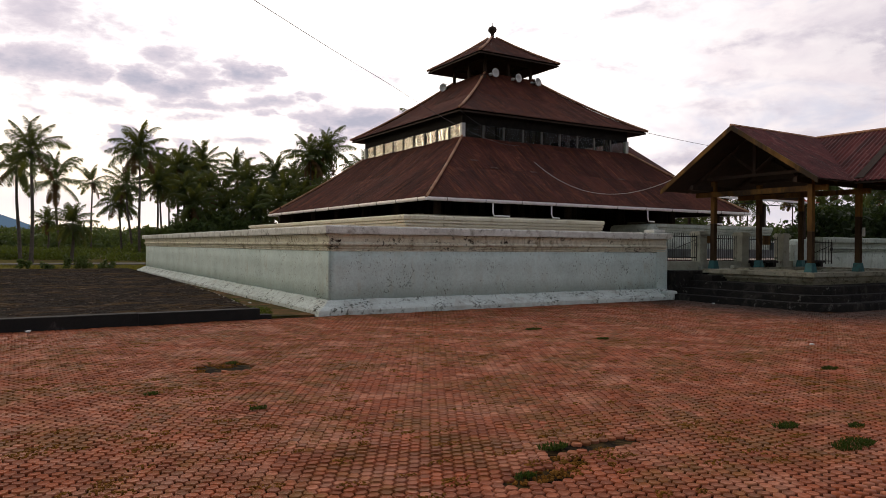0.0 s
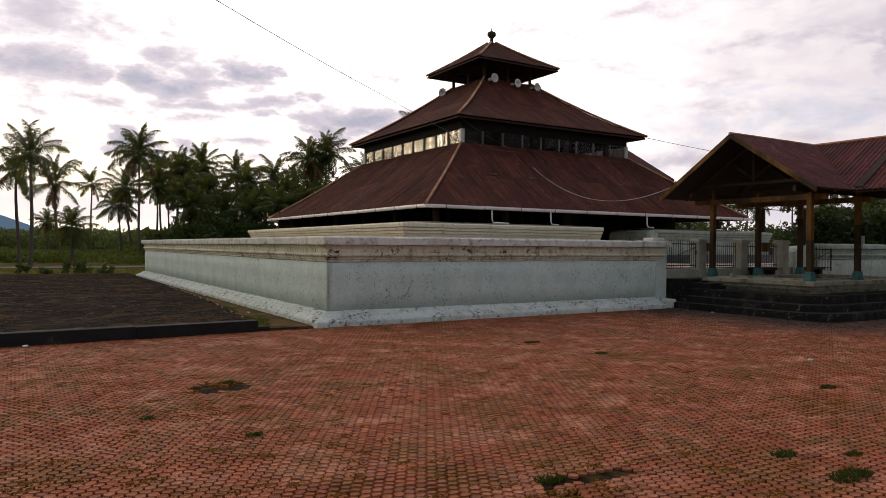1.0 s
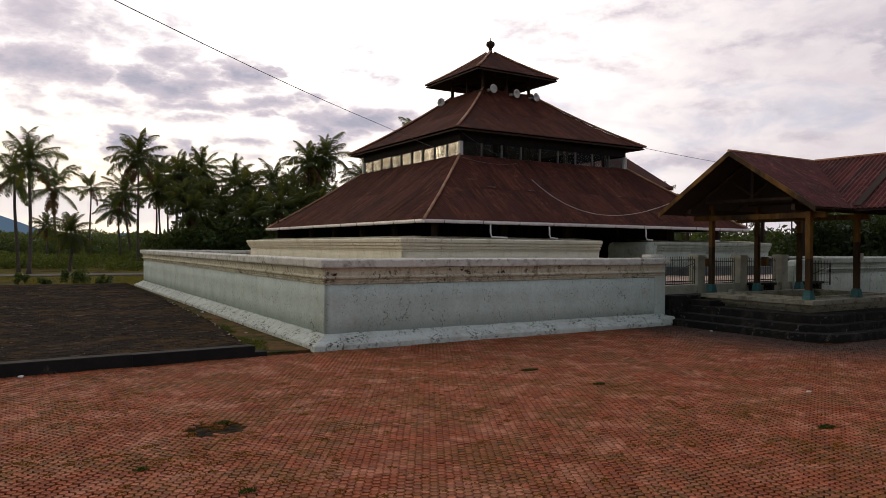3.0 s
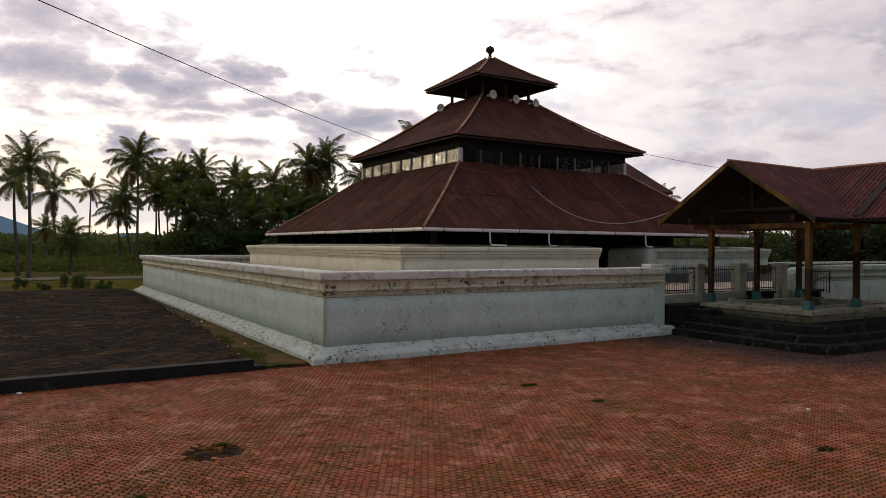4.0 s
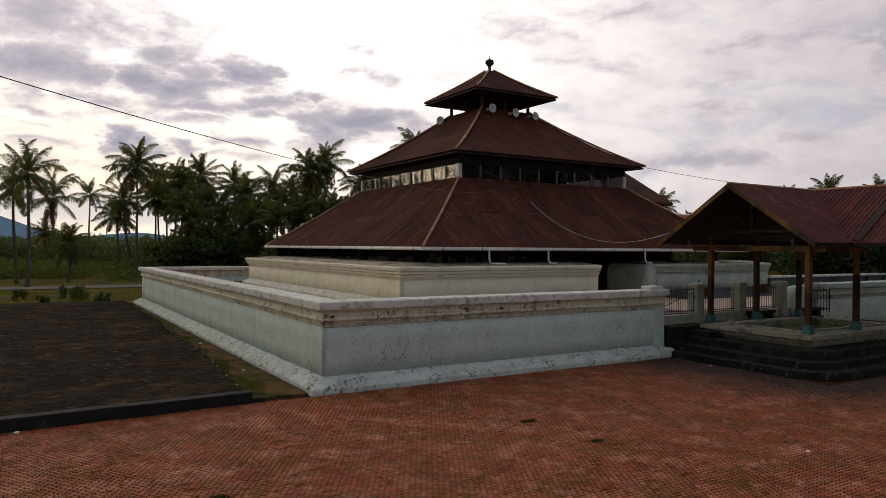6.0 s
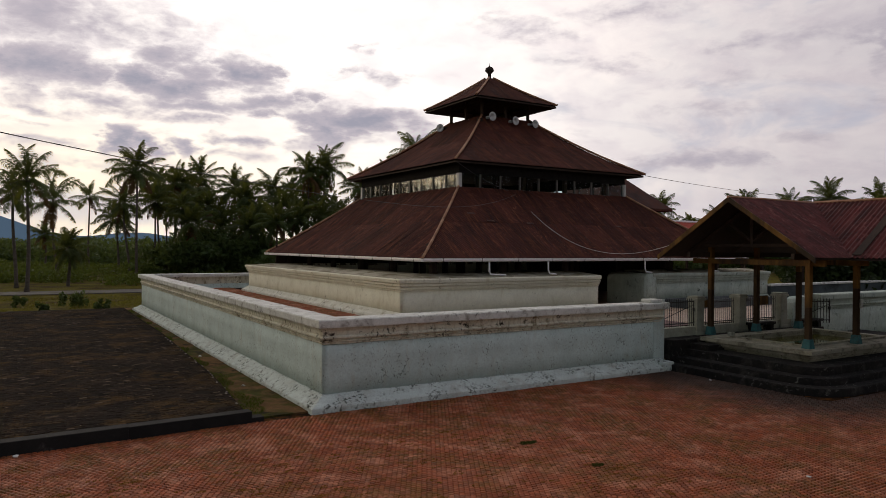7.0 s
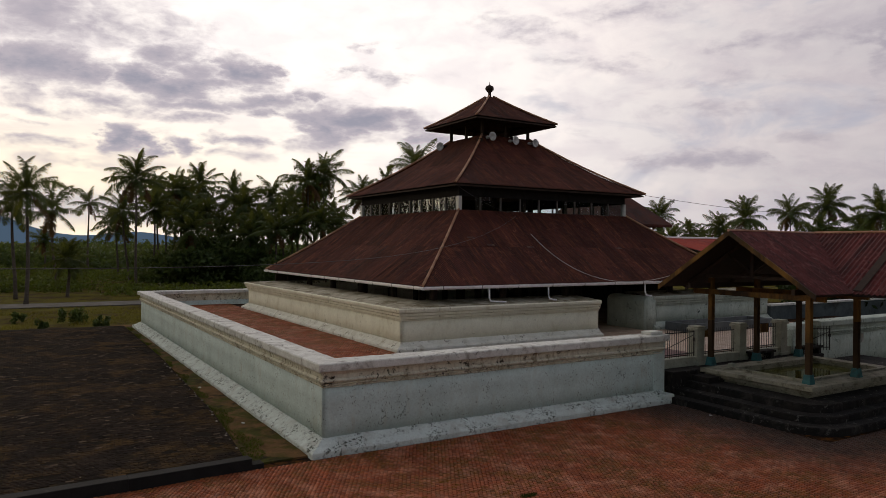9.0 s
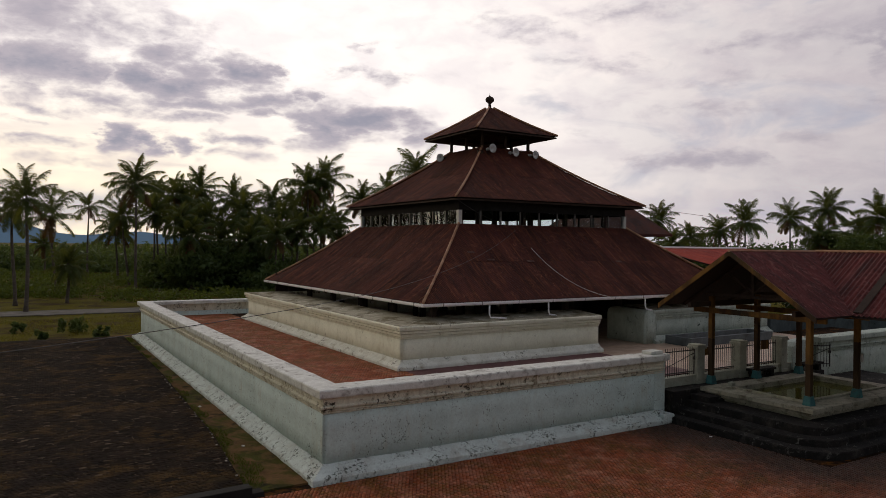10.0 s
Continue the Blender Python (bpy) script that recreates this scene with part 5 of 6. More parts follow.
for s in (-1, 1):
    x = SX0
    while x < SX1:
        n = 40
        verts, faces = [], []
        for i in range(n + 1):
            xx = x + 0.98 * i / n
            h = 0.02 * math.sin(2 * math.pi * xx / 0.16)
            verts += [(xx, SY + s * SHALF, SEAVE + h), (xx, SY, SRIDGE + h)]
            if i:
                faces.append((2 * i - 2, 2 * i, 2 * i + 1, 2 * i - 1))
        clear_parent(new("roof_sheet", raw("roof_sheet", verts, faces, roof_red, True, [(v[0] + s * 13, abs(v[1] - SY)) for v in verts])), sh)
        x += 0.97
    spart("fascia", boxed(SX0 - 0.1, SX1, SY + s * (SHALF + 0.05) - 0.03, SY + s * (SHALF + 0.05) + 0.03, SEAVE - 0.12, SEAVE + 0.01), gutter_mat if s < 0 else dark_wood, "pale eave board" if s < 0 else "dark eave board")
    lq = [(SX0, SY + s * (SHALF - 0.05), SEAVE - 0.04), (SX1, SY + s * (SHALF - 0.05), SEAVE - 0.04), (SX1, SY, SRIDGE - 0.05), (SX0, SY, SRIDGE - 0.05)]
    bm = bmesh.new()
    A, B = [bm.verts.new(c) for c in lq], [bm.verts.new((c[0], c[1], c[2] - 0.03)) for c in lq]
    bm.faces.new(A)
    bm.faces.new(B[::-1])
    for k in range(4):
        bm.faces.new((A[k], B[k], B[(k + 1) % 4], A[(k + 1) % 4]))
    bmesh.ops.recalc_face_normals(bm, faces=bm.faces)
    spart("roof_lining", bm, dark_wood, "dark roof lining")
    yt = SY + s * (SHALF - 0.35)
    for k in range(3):
        xp = SX0 + 0.6 + k * 4.4
        spart("post", boxed(xp - .08, xp + .08, yt - .08, yt + .08, 0, SEAVE - 0.3), dark_wood)
    for zt in (SEAVE - 0.06, SEAVE - 0.34):
        spart("truss_chord", boxed(SX0 + 0.2, SX1 - 0.2, yt - 0.03, yt + 0.03, zt - 0.025, zt + 0.025), iron)
    for k in range(16):
        bm = bmesh.new()
        x0_ = SX0 + 0.3 + k * 0.6
        tube(bm, [(x0_, yt, SEAVE - (0.33 if k % 2 else 0.07)), (x0_ + 0.6, yt, SEAVE - (0.07 if k % 2 else 0.33))], 0.018, 4)
        spart("truss_web", bm, iron)
bm = bmesh.new()
tube(bm, [(SX0 - 0.1, SY, SRIDGE + 0.05), (SX1 + 0.1, SY, SRIDGE + 0.05)], 0.08, 6)
spart("ridge_cap", bm, gutter_mat, "pale ridge cap")


gw = tagged(new("wall_east", finish(boxed(29.9, 50, 7.5, 7.75, 0.9, 2.12, 0.01), "wall_east", teal_wall)), "dull grey boundary wall past the inner wall", "wall", kind="structure")
part("coping", boxed(29.8, 50.05, 7.42, 7.83, 2.12, 2.24, 0.02), lime_top, gw)

# ---------------- trees ----------------
def frond_mesh(seed, length, droop, mat):
    """A coconut frond: arched midrib with two rows of narrow hanging leaflets."""
    rnd = random.Random(seed)
    verts, faces = [], []
    n = 34

    def at(f):
        a = radians(28) - f * f * droop - f * 0.25
        return a

    pts, p = [], Vector((0, 0, 0))
    for i in range(n + 1):
        f = i / n
        a = at(f)
        pts.append(p.copy())
        p = p + Vector((math.cos(a), 0, math.sin(a))) * (length / n)
    for i in range(n):
        w0, w1 = 0.05 * (1 - i / n) + 0.008, 0.05 * (1 - (i + 1) / n) + 0.008
        k = len(verts)
        verts += [pts[i] + Vector((0, -w0, 0)), pts[i] + Vector((0, w0, 0)), pts[i + 1] + Vector((0, w1, 0)), pts[i + 1] + Vector((0, -w1, 0))]
        faces.append((k, k + 1, k + 2, k + 3))
    for i in range(3, n + 1):
        f = i / n
        ll = length * 0.255 * (math.sin(math.pi * min(1, 0.12 + f * 0.88)) ** 0.6) * rnd.uniform(0.8, 1.1) + 0.15
        way = (pts[min(n, i + 1)] - pts[i - 1]).normalized()
        for s in (-1, 1):
            for sub in (0, 0.5):
                if rnd.random() < 0.06:
                    continue
                o = pts[i - 1].lerp(pts[i], sub)
                side = Vector((0, s, 0))
                d = (side * 0.70 + way * 0.55 + Vector((0, 0, rnd.uniform(-0.45, 0.0)))).normalized()
                m = o + d * ll * 0.5
                e = m + (d * 0.45 + Vector((0, 0, -rnd.uniform(0.6, 1.15)))).normalized() * ll * 0.55
                w = way * 0.032
                k = len(verts)
                verts += [o - w, o + w, m + w, m - w, e]
                faces.append((k, k + 1, k + 2, k + 3))
                faces.append((k + 3, k + 2, k + 4))
    return raw("frond", verts, faces, mat)


FRONDS = [frond_mesh(11 + k, 4.3, (0.55, 0.95, 1.4)[k % 3], leaf_mat) for k in range(6)]
DEAD = [frond_mesh(40 + k, 3.8, 0.5, dead_mat) for k in range(2)]


nb = bmesh.new()
bmesh.ops.create_icosphere(nb, subdivisions=1, radius=0.15)
NUT = finish(nb, "coconut", trunk_mat, True)


def palm(x, y, height, size=1.0, lean=(0.0, 0.0), seed=0, label="tall coconut palm with drooping fronds"):
    rnd = random.Random(seed * 7 + 5)
    t = thing("coconut_palm", label, "palm tree", "coconut palms", (x, y, -0.3))
    bm = bmesh.new()
    pts, rad = [], []
    for i in range(13):
        f = i / 12
        bow = math.sin(f * math.pi * 0.5)
        pts.append((lean[0] * bow + 0.08 * math.sin(f * 5 + seed), lean[1] * bow, height * f))
        rad.append(0.18 * (1 - 0.45 * f) * (1.5 if i == 0 else 1))
    tube(bm, pts, rad, 9)
    part("trunk", bm, trunk_mat, t, smooth=True)
    top = Vector(pts[-1])
    n = rnd.randint(25, 31) if seed > 3 else rnd.randint(16, 19)
    for k in range(n):
        a = k * 2.39996 + rnd.uniform(-0.25, 0.25)
        f = k / n
        tilt = radians(74 - 150 * f ** 0.85 + rnd.uniform(-13, 13))
        s = size * rnd.uniform(0.78, 1.08) * (0.85 if f < 0.15 else 1)
        o = new("frond", DEAD[k % 2] if f > 0.86 and rnd.random() < 0.7 else FRONDS[rnd.randrange(6)])
        o.parent = t
        o.matrix_local = Matrix.Translation(top + Vector((0, 0, -0.25 * f))) @ Matrix.Rotation(a, 4, "Z") @ Matrix.Rotation(-tilt, 4, "Y") @ Matrix.Rotation(rnd.uniform(-0.5, 0.5), 4, "X") @ Matrix.Diagonal((s, s, s, 1))
    for k in range(5):
        a = rnd.uniform(0, 6.28)
        o = new("coconut", NUT)
        o.parent = t
        o.location = top + Vector((0.26 * math.cos(a), 0.26 * math.sin(a), -0.3 - rnd.uniform(0, 0.3)))
    return t


def spot(px, depth):
    """Plan place at a bearing (degrees right of the heading's tangent, as a slope) and a distance ahead of the starting point."""
    e, f, r = Vector((-6.43, -16.5)), Vector((0.519, 0.855)), Vector((0.855, -0.519))
    p = e + f * depth + r * (depth * px)
    return p.x, p.y


# slope across, distance, height, size, lean
PALMS = [
    (-0.590, 60, 10.2, 0.85, (0.1, 0)), (-0.606, 66, 9.4, 0.8, (-0.2, 0)), (-0.546, 82, 9.6, 1.0, (-0.6, 0)), (-0.503, 113, 12.2, 0.85, (0.0, 0)),
    (-0.433, 86, 13.7, 1.02, (-0.2, 0)), (-0.458, 105, 8.5, 0.95, (-0.6, 0)), (-0.412, 96, 10.5, 0.9, (0.4, 0)), (-0.443, 92, 10.0, 0.8, (-0.8, 0)),
    (-0.401, 108, 14.0, 0.94, (-0.4, 0)), (-0.382, 100, 13.4, 0.94, (0.4, 0)), (-0.346, 112, 15.2, 1.13, (0.1, 0)), (-0.357, 104, 12.0, 0.92, (-0.4, 0)), (-0.333, 98, 10.0, 0.86, (-0.1, 0)), (-0.292, 108, 13.5, 0.98, (-0.4, 0)), (-0.278, 100, 11.2, 0.98, (-0.2, 0)), (-0.260, 95, 8.9, 0.80, (-0.1, 0)),
    (-0.242, 105, 12.8, 0.92, (0.0, 0)), (-0.223, 98, 9.7, 0.86, (-0.3, 0)), (-0.213, 112, 12.4, 0.92, (0.0, 0)), (-0.193, 100, 14.9, 1.06, (0.4, 0)), (-0.166, 102, 15.9, 1.06, (-0.1, 0)), (-0.179, 112, 12.7, 0.98, (-0.3, 0)), (-0.110, 96, 12.5, 0.92, (-0.4, 0)),
    (-0.036, 74, 14.1, 0.82, (0, 0)), (-0.07, 86, 12.2, 0.9, (-0.4, 0)),
    (0.310, 128, 11.6, 1.06, (0.2, 0)), (0.355, 150, 9.0, 1.00, (0, 0)), (0.398, 140, 10.0, 1.00, (0, 0)), (0.435, 124, 11.2, 1.18, (0, 0)), (0.372, 165, 8.5, 0.83, (0, 0)),
    (0.499, 128, 12.2, 1.12, (0, 0)), (0.552, 122, 13.6, 1.12, (0.5, 0)), (0.629, 112, 11.8, 1.24, (0, 0)), (0.545, 118, 8.4, 1.12, (-0.5, 0)), (0.60, 124, 9.2, 1.18, (0, 0)), (0.33, 118, 7.0, 1.06, (0, 0)),
    (-0.53, 70, 4.2, 0.65, (0, 0)), (-0.565, 120, 6.2, 0.7, (0, 0)),
    (-0.393, 116, 11.3, 0.85, (0.1, 0)), (-0.371, 92, 9.4, 0.85, (0.1, 0)), (-0.360, 90, 7.5, 0.85, (0.3, 0)), (-0.343, 118, 11.1, 0.85, (-0.4, 0)), (-0.322, 104, 8.7, 0.85, (0.4, 0)), (-0.310, 96, 6.9, 0.85, (-0.2, 0)), (-0.284, 118, 10.3, 0.85, (-0.4, 0)), (-0.268, 92, 7.0, 0.85, (-0.3, 0)), (-0.252, 112, 8.9, 0.85, (-0.2, 0)), (-0.232, 90, 7.5, 0.85, (-0.3, 0)), (-0.205, 92, 8.1, 0.85, (0.0, 0)), (-0.191, 116, 11.3, 0.85, (0.0, 0)), (-0.170, 94, 8.6, 0.85, (-0.1, 0)), (-0.157, 110, 10.3, 0.85, (0.3, 0)), (-0.145, 100, 8.4, 0.85, (-0.3, 0)),
]
for i, (s, d, h, size, lean) in enumerate(PALMS):
    x, y = spot(s, d)
    palm(x, y, h, size, lean, i, "tall coconut palm with drooping fronds" if h > 5 else "young short palm with dark fronds")


def foliage(name, label, category, clumps, leaf, per, mat, seed, kind=""):
    """Ragged crowns: many small leaf faces strewn through uneven lobes."""
    rng = np.random.default_rng(seed)
    V = []
    for (x, y, z, rx, ry, rz) in clumps:
        n = int(per)
        d = rng.normal(size=(n, 3))
        d /= np.linalg.norm(d, axis=1)[:, None]
        r = rng.uniform(0.55, 1.05, n) ** 0.6
        lob = 1 + 0.28 * np.sin(d[:, 0] * 5 + x) * np.cos(d[:, 1] * 4 + y) + 0.22 * np.sin(d[:, 2] * 7 + x * 2)
        c = np.array([x, y, z]) + d * (r * lob)[:, None] * np.array([rx, ry, rz])
        a = rng.normal(size=(n, 3))
        a /= np.linalg.norm(a, axis=1)[:, None]
        b = np.cross(a, rng.normal(size=(n, 3)))
        b /= np.linalg.norm(b, axis=1)[:, None]
        s = leaf * rng.uniform(0.5, 1.3, n)[:, None]
        V.append(np.stack([c - a * s, c + b * s * 0.45, c + a * s, c - b * s * 0.45], 1).reshape(-1, 3))
    V = np.concatenate(V)
    F = np.arange(len(V)).reshape(-1, 4)
    return tagged(new(name, raw(name, V.tolist(), F.tolist(), mat)), label, category, kind=kind)


rng = random.Random(5)
far = []
for k in range(230):
    s = rng.uniform(-0.72, 0.75)
    d = rng.uniform(135, 210)
    x, y = spot(s, d)
    h = rng.uniform(1.9, 3.3) * (1 if s < -0.1 else 1.3)
    far.append((x, y, h * 0.75, rng.uniform(5, 9), rng.uniform(5, 9), h))
# unseen trees: dark in the panes' reflections, and at right taller to block light
for k in range(150):
    a = radians(rng.choice((rng.uniform(-150, -6), rng.uniform(66, 200))))
    d = rng.uniform(95, 150)
    h = rng.uniform(6.5, 9.5)
    if radians(82) < a < radians(150):
        d, h = rng.uniform(72, 100), h * 1.3
    elif a > 0:
        a = max(a, radians(74))
    far.append((-6 + d * math.sin(a), -16 + d * math.cos(a), h * 0.8, rng.uniform(6, 10), rng.uniform(6, 10), h))
foliage("woods", "dense dark band of far woods, with unseen trees that hold back light", "woods", far, 0.5, 1000, wood_leaf, 2, "stuff")
mid = []
for k in range(80):
    s = rng.uniform(-0.40, -0.05)
    d = rng.uniform(88, 116)
    x, y = spot(s, d)
    h = rng.uniform(1.4, 2.6) * (1.5 if -0.375 < s < -0.26 else 1.0)
    mid.append((x, y, h * 0.8, rng.uniform(2.5, 4.5), rng.uniform(2.5, 4.5), h))
hedge = []
for k in range(34):
    x, y = spot(rng.uniform(0.515, 0.70), rng.uniform(62, 76))
    h = rng.uniform(1.3, 2.3)
    hedge.append((x, y, h * 1.1, rng.uniform(1.8, 3.0), rng.uniform(1.8, 3.0), h))
for k in range(22):
    x, y = spot(rng.uniform(0.535, 0.70), rng.uniform(47, 54))
    h = rng.uniform(1.9, 2.5)
    hedge.append((x, y, h * 1.1, rng.uniform(1.6, 2.6), rng.uniform(1.6, 2.6), h))
foliage("thicket", "dense dark green thicket behind the boundary wall", "thicket", hedge, 0.26, 800, thicket_leaf, 8, "stuff")
foliage("undergrowth", "tangled dark green undergrowth below the palms", "undergrowth", mid, 0.34, 900, wood_leaf, 3, "stuff")
low = []
for k in range(150):
    s = rng.uniform(-0.70, -0.15)
    d = rng.uniform(72, 130)
    x, y = spot(s, d)
    low.append((x, y, 0.3, rng.uniform(1.5, 3.5), rng.uniform(1.5, 3.5), rng.uniform(0.4, 0.9)))
foliage("field_scrub", "low green scrub in the field past the road", "scrub", low, 0.22, 260, grass_mat, 4, "stuff")


def broadleaf(x, y, h, r, seed, label):
    t = thing("tree", label, "tree", at=(x, y, -0.3))
    bm = bmesh.new()
    tube(bm, [(0, 0, 0), (0.2, 0, h * 0.3), (0.1, 0.2, h * 0.55)], [0.35, 0.26, 0.18], 8)
    for k in range(5):
        a = k * 1.3 + seed
        tube(bm, [(0.15, 0.1, h * (0.35 + 0.04 * k)), (r * 0.5 * math.cos(a), r * 0.5 * math.sin(a), h * (0.6 + 0.05 * k))], [0.14, 0.05], 6)
    part("trunk", bm, trunk_mat, t, smooth=True)
    rr = random.Random(seed)
    cl = [(rr.uniform(-r, r) * 0.6, rr.uniform(-r, r) * 0.6, h * rr.uniform(0.45, 0.85), r * rr.uniform(0.4, 0.6), r * rr.uniform(0.4, 0.6), h * rr.uniform(0.13, 0.2)) for _ in range(14)]
    c = foliage("crown", "", "", cl, 0.32, 420, wood_leaf, seed)
    c.parent = t
    c.location = (0, 0, 0)


for s, d, h, r, sd_ in ((0.592, 118, 10.0, 7, 1), (0.635, 106, 9.0, 6, 2), (0.43, 118, 5.0, 4, 3), (-0.355, 90, 5.2, 3.0, 4), (-0.315, 94, 6.6, 3.4, 5), (-0.275, 92, 5.8, 3.2, 8), (-0.395, 96, 4.6, 2.6, 9), (0.70, 100, 11, 7, 7)):
    x, y = spot(s, d)
    broadleaf(x, y, h, r, sd_, "dark broad-leaved tree with a dense uneven crown")

# small shrubs on the verge beyond the plot
for k, (x, y, r) in enumerate(((-3.3, 35.6, 0.5), (-1.6, 32.8, 0.42), (-6.1, 37.5, 0.35), (-2.6, 36.4, 0.5), (-4.9, 33.0, 0.28), (-8.2, 36.0, 0.4))):
    rs = random.Random(70 + k)
    cl = [(x + rs.uniform(-r, r), y + rs.uniform(-r, r), 0.1 + rs.uniform(0.0, r * 1.3), r * rs.uniform(0.25, 0.5), r * rs.uniform(0.25, 0.5), r * rs.uniform(0.3, 0.7)) for _ in range(9)]
    foliage("shrub", "small dark shrub on the grass verge", "shrub", cl, 0.10, 70, wood_leaf, 50 + k)


# ---------------- mountains ----------------
def mountains(name, dist, height, colour, label, seed, z0=-30):
    n = 260
    verts, faces = [], []
    for i in range(n + 1):
        az_ = radians(-60 + 170 * i / n)
        h = 0
        for o, (f, g) in enumerate(((3.1, 1.0), (7.3, 0.5), (17, 0.22), (41, 0.1), (90, 0.045))):
            h += g * noise.noise(Vector((az_ * f + seed, seed * 1.7, o)))
        w = math.exp(-((math.degrees(az_) + 3.5) / 4.6) ** 2) + 0.22 * math.exp(-((math.degrees(az_) - 7.5) / 3.0) ** 2)
        top = height * (0.13 + 0.14 * h + 1.05 * w)
        x, y = dist * math.sin(az_), dist * math.cos(az_)
        verts += [(x, y, z0), (x, y, max(4, top))]
        if i:
            faces.append((2 * i - 2, 2 * i, 2 * i + 1, 2 * i - 1))
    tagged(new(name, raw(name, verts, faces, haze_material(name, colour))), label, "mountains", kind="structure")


# flat ridge, unlit: its blue glow is painted air haze
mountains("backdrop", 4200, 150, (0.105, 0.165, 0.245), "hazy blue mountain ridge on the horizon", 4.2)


# ---------------- cables ----------------
def cable(name, pts, r, mat, label):
    bm = bmesh.new()
    tube(bm, pts, r, 6)
    tagged(new(name, finish(bm, name, mat, True)), label, "cable")


def curve_points(f, n):
    return [f(i / n) for i in range(n + 1)]


cable("power_cable", curve_points(lambda f: (-34 + 49.2 * f, -3.79 + (-34 + 49.2 * f) * (0.925 if -34 + 49.2 * f < 0 else 1.019), 5.03 + 0.0056 * (-34 + 49.2 * f + 3) ** 2), 60), 0.0048, wire_mat, "twisted black power cable strung to the mosque")
cable("pale_cable", curve_points(lambda f: (15.2 - 1.1 * f, 11.7 - 11.0 * f, 6.82 - 2.4 * f - 5.6 * f * (1 - f)), 40), 0.011, white_wire, "slack pale cable from the mosque to the pavilion")
cable("far_cable", curve_points(lambda f: (23.9 + 22 * f, 11.3 - 1.0 * f, 8.28 - 0.6 * f - 1.2 * f * (1 - f)), 30), 0.012, wire_mat, "thin dark cable from the eave")
cable("eave_cable", curve_points(lambda f: (11.35 + 3.9 * f, 11.3 + 0.45 * f, 8.2 - 1.3 * f - 0.7 * f * (1 - f)), 24), 0.01, wire_mat, "thin dark cable hanging under the eave")

# ---------------- litter, grass tufts, holes in the paving ----------------
def rise(x, y):
    return 0.010 * noise.noise(Vector((x * 0.7, y * 0.7, 0))) + 0.006 * noise.noise(Vector((x * 2.1, y * 2.1, 4)))


def tuft(name, label, patches, blade, count, mat, seed, base=0.0):
    rng2 = np.random.default_rng(seed)
    verts, faces = [], []
    for x, y, rx, ry in patches:
        n = int(count * rx * ry * 4) + 14
        for _ in range(n):
            a = rng2.uniform(0, 6.283)
            r = math.sqrt(rng2.uniform(0, 1))
            px_, py_ = x + rx * r * math.cos(a), y + ry * r * math.sin(a)
            b_ = rng2.uniform(0, 6.283)
            h = blade * rng2.uniform(0.4, 1.2)
            lean = rng2.uniform(0.2, 1.0) * h
            w = 0.0035
            z = base + (rise(px_, py_) if base == 0.0 else 0.0)
            k = len(verts)
            c, s = math.cos(b_), math.sin(b_)
            verts += [(px_ - s * w, py_ + c * w, z - 0.01), (px_ + s * w, py_ - c * w, z - 0.01), (px_ + c * lean * 0.4 + s * w * .7, py_ + s * lean * 0.4 - c * w * .7, z + h * 0.7), (px_ + c * lean, py_ + s * lean, z + h)]
            faces += [(k, k + 1, k + 2), (k, k + 2, k + 3)]
    return tagged(new(name, raw(name, verts, faces, mat)), label, "grass", kind="stuff")


GREEN = [(0.19, -12.33, .16, .10), (0.8, -12.7, .10, .06), (0.10, -13.05, .28, .12), (3.99, -10.61, .16, .08), (-4.2, -9.04, .10, .07), (-5.08, -7.69, .08, .06), (3.11, -4.64, .22, .10), (3.32, -6.52, .14, .08), (-2.35, -11.75, .16, .08), (-3.05, -12.25, .10, .06), (-3.70, -5.95, .10, .06)]
BROWN = [(-2.95, -12.3, .30, .11), (-2.5, -12.15, .16, .10), (-3.75, -5.98, .30, .10), (-2.6, -12.25, .22, .12), (-2.1, -12.2, .16, .10), (-3.6, -12.1, .14, .10), (-4.3, -11.75, .12, .08), (-2.2, -7.2, .3, .12), (-4.4, -7.5, .22, .12), (-4.6, -8.0, .25, .1), (-1.9, -5.4, .35, .1), (-3.6, -10.4, .12, .08), (-4.15, -11.2, .1, .06)]
mr = random.Random(61)
for _ in range(560):
    BROWN.append((mr.uniform(-7, 5) - 1.2 * mr.random(), mr.uniform(-13.2, -2.0), mr.uniform(0.05, 0.20), mr.uniform(0.03, 0.09)))
tuft("grass_tufts", "green grass tufts growing through the paving", GREEN, 0.032, 5200, tuft_mat, 21)


def cushions(name, label, patches, mat, seed):
    """Low moss cushions: many small uneven domes crowded along the joints."""
    rg = np.random.default_rng(seed)
    verts, faces = [], []
    for x, y, rx, ry in patches:
        for _ in range(int(14 + 1900 * rx * ry)):
            a, r = rg.uniform(0, 6.283), math.sqrt(rg.uniform(0, 1))
            cx_, cy_ = x + rx * r * math.cos(a), y + ry * r * math.sin(a)
            q, h = rg.uniform(0.006, 0.018), rg.uniform(0.002, 0.011) * (1.25 - r)
            lift = rise(cx_, cy_) - 0.002
            k = len(verts)
            for f, zf in ((1.0, -0.012), (0.72, 0.6), (0.35, 0.95)):
                for m in range(7):
                    b = m * 0.8976 + a
                    e = q * f * (1 + 0.3 * rg.uniform(-1, 1))
                    verts.append((cx_ + e * math.cos(b), cy_ + e * math.sin(b), lift + (h * zf if zf > 0 else zf)))
            for g in (0, 7):
                for m in range(7):
                    n = (m + 1) % 7
                    faces.append((k + g + m, k + g + n, k + g + 7 + n, k + g + 7 + m))
            faces.append(tuple(k + 14 + m for m in range(7)))
    return tagged(new(name, raw(name, verts, faces, mat, True)), label, "moss", kind="stuff")


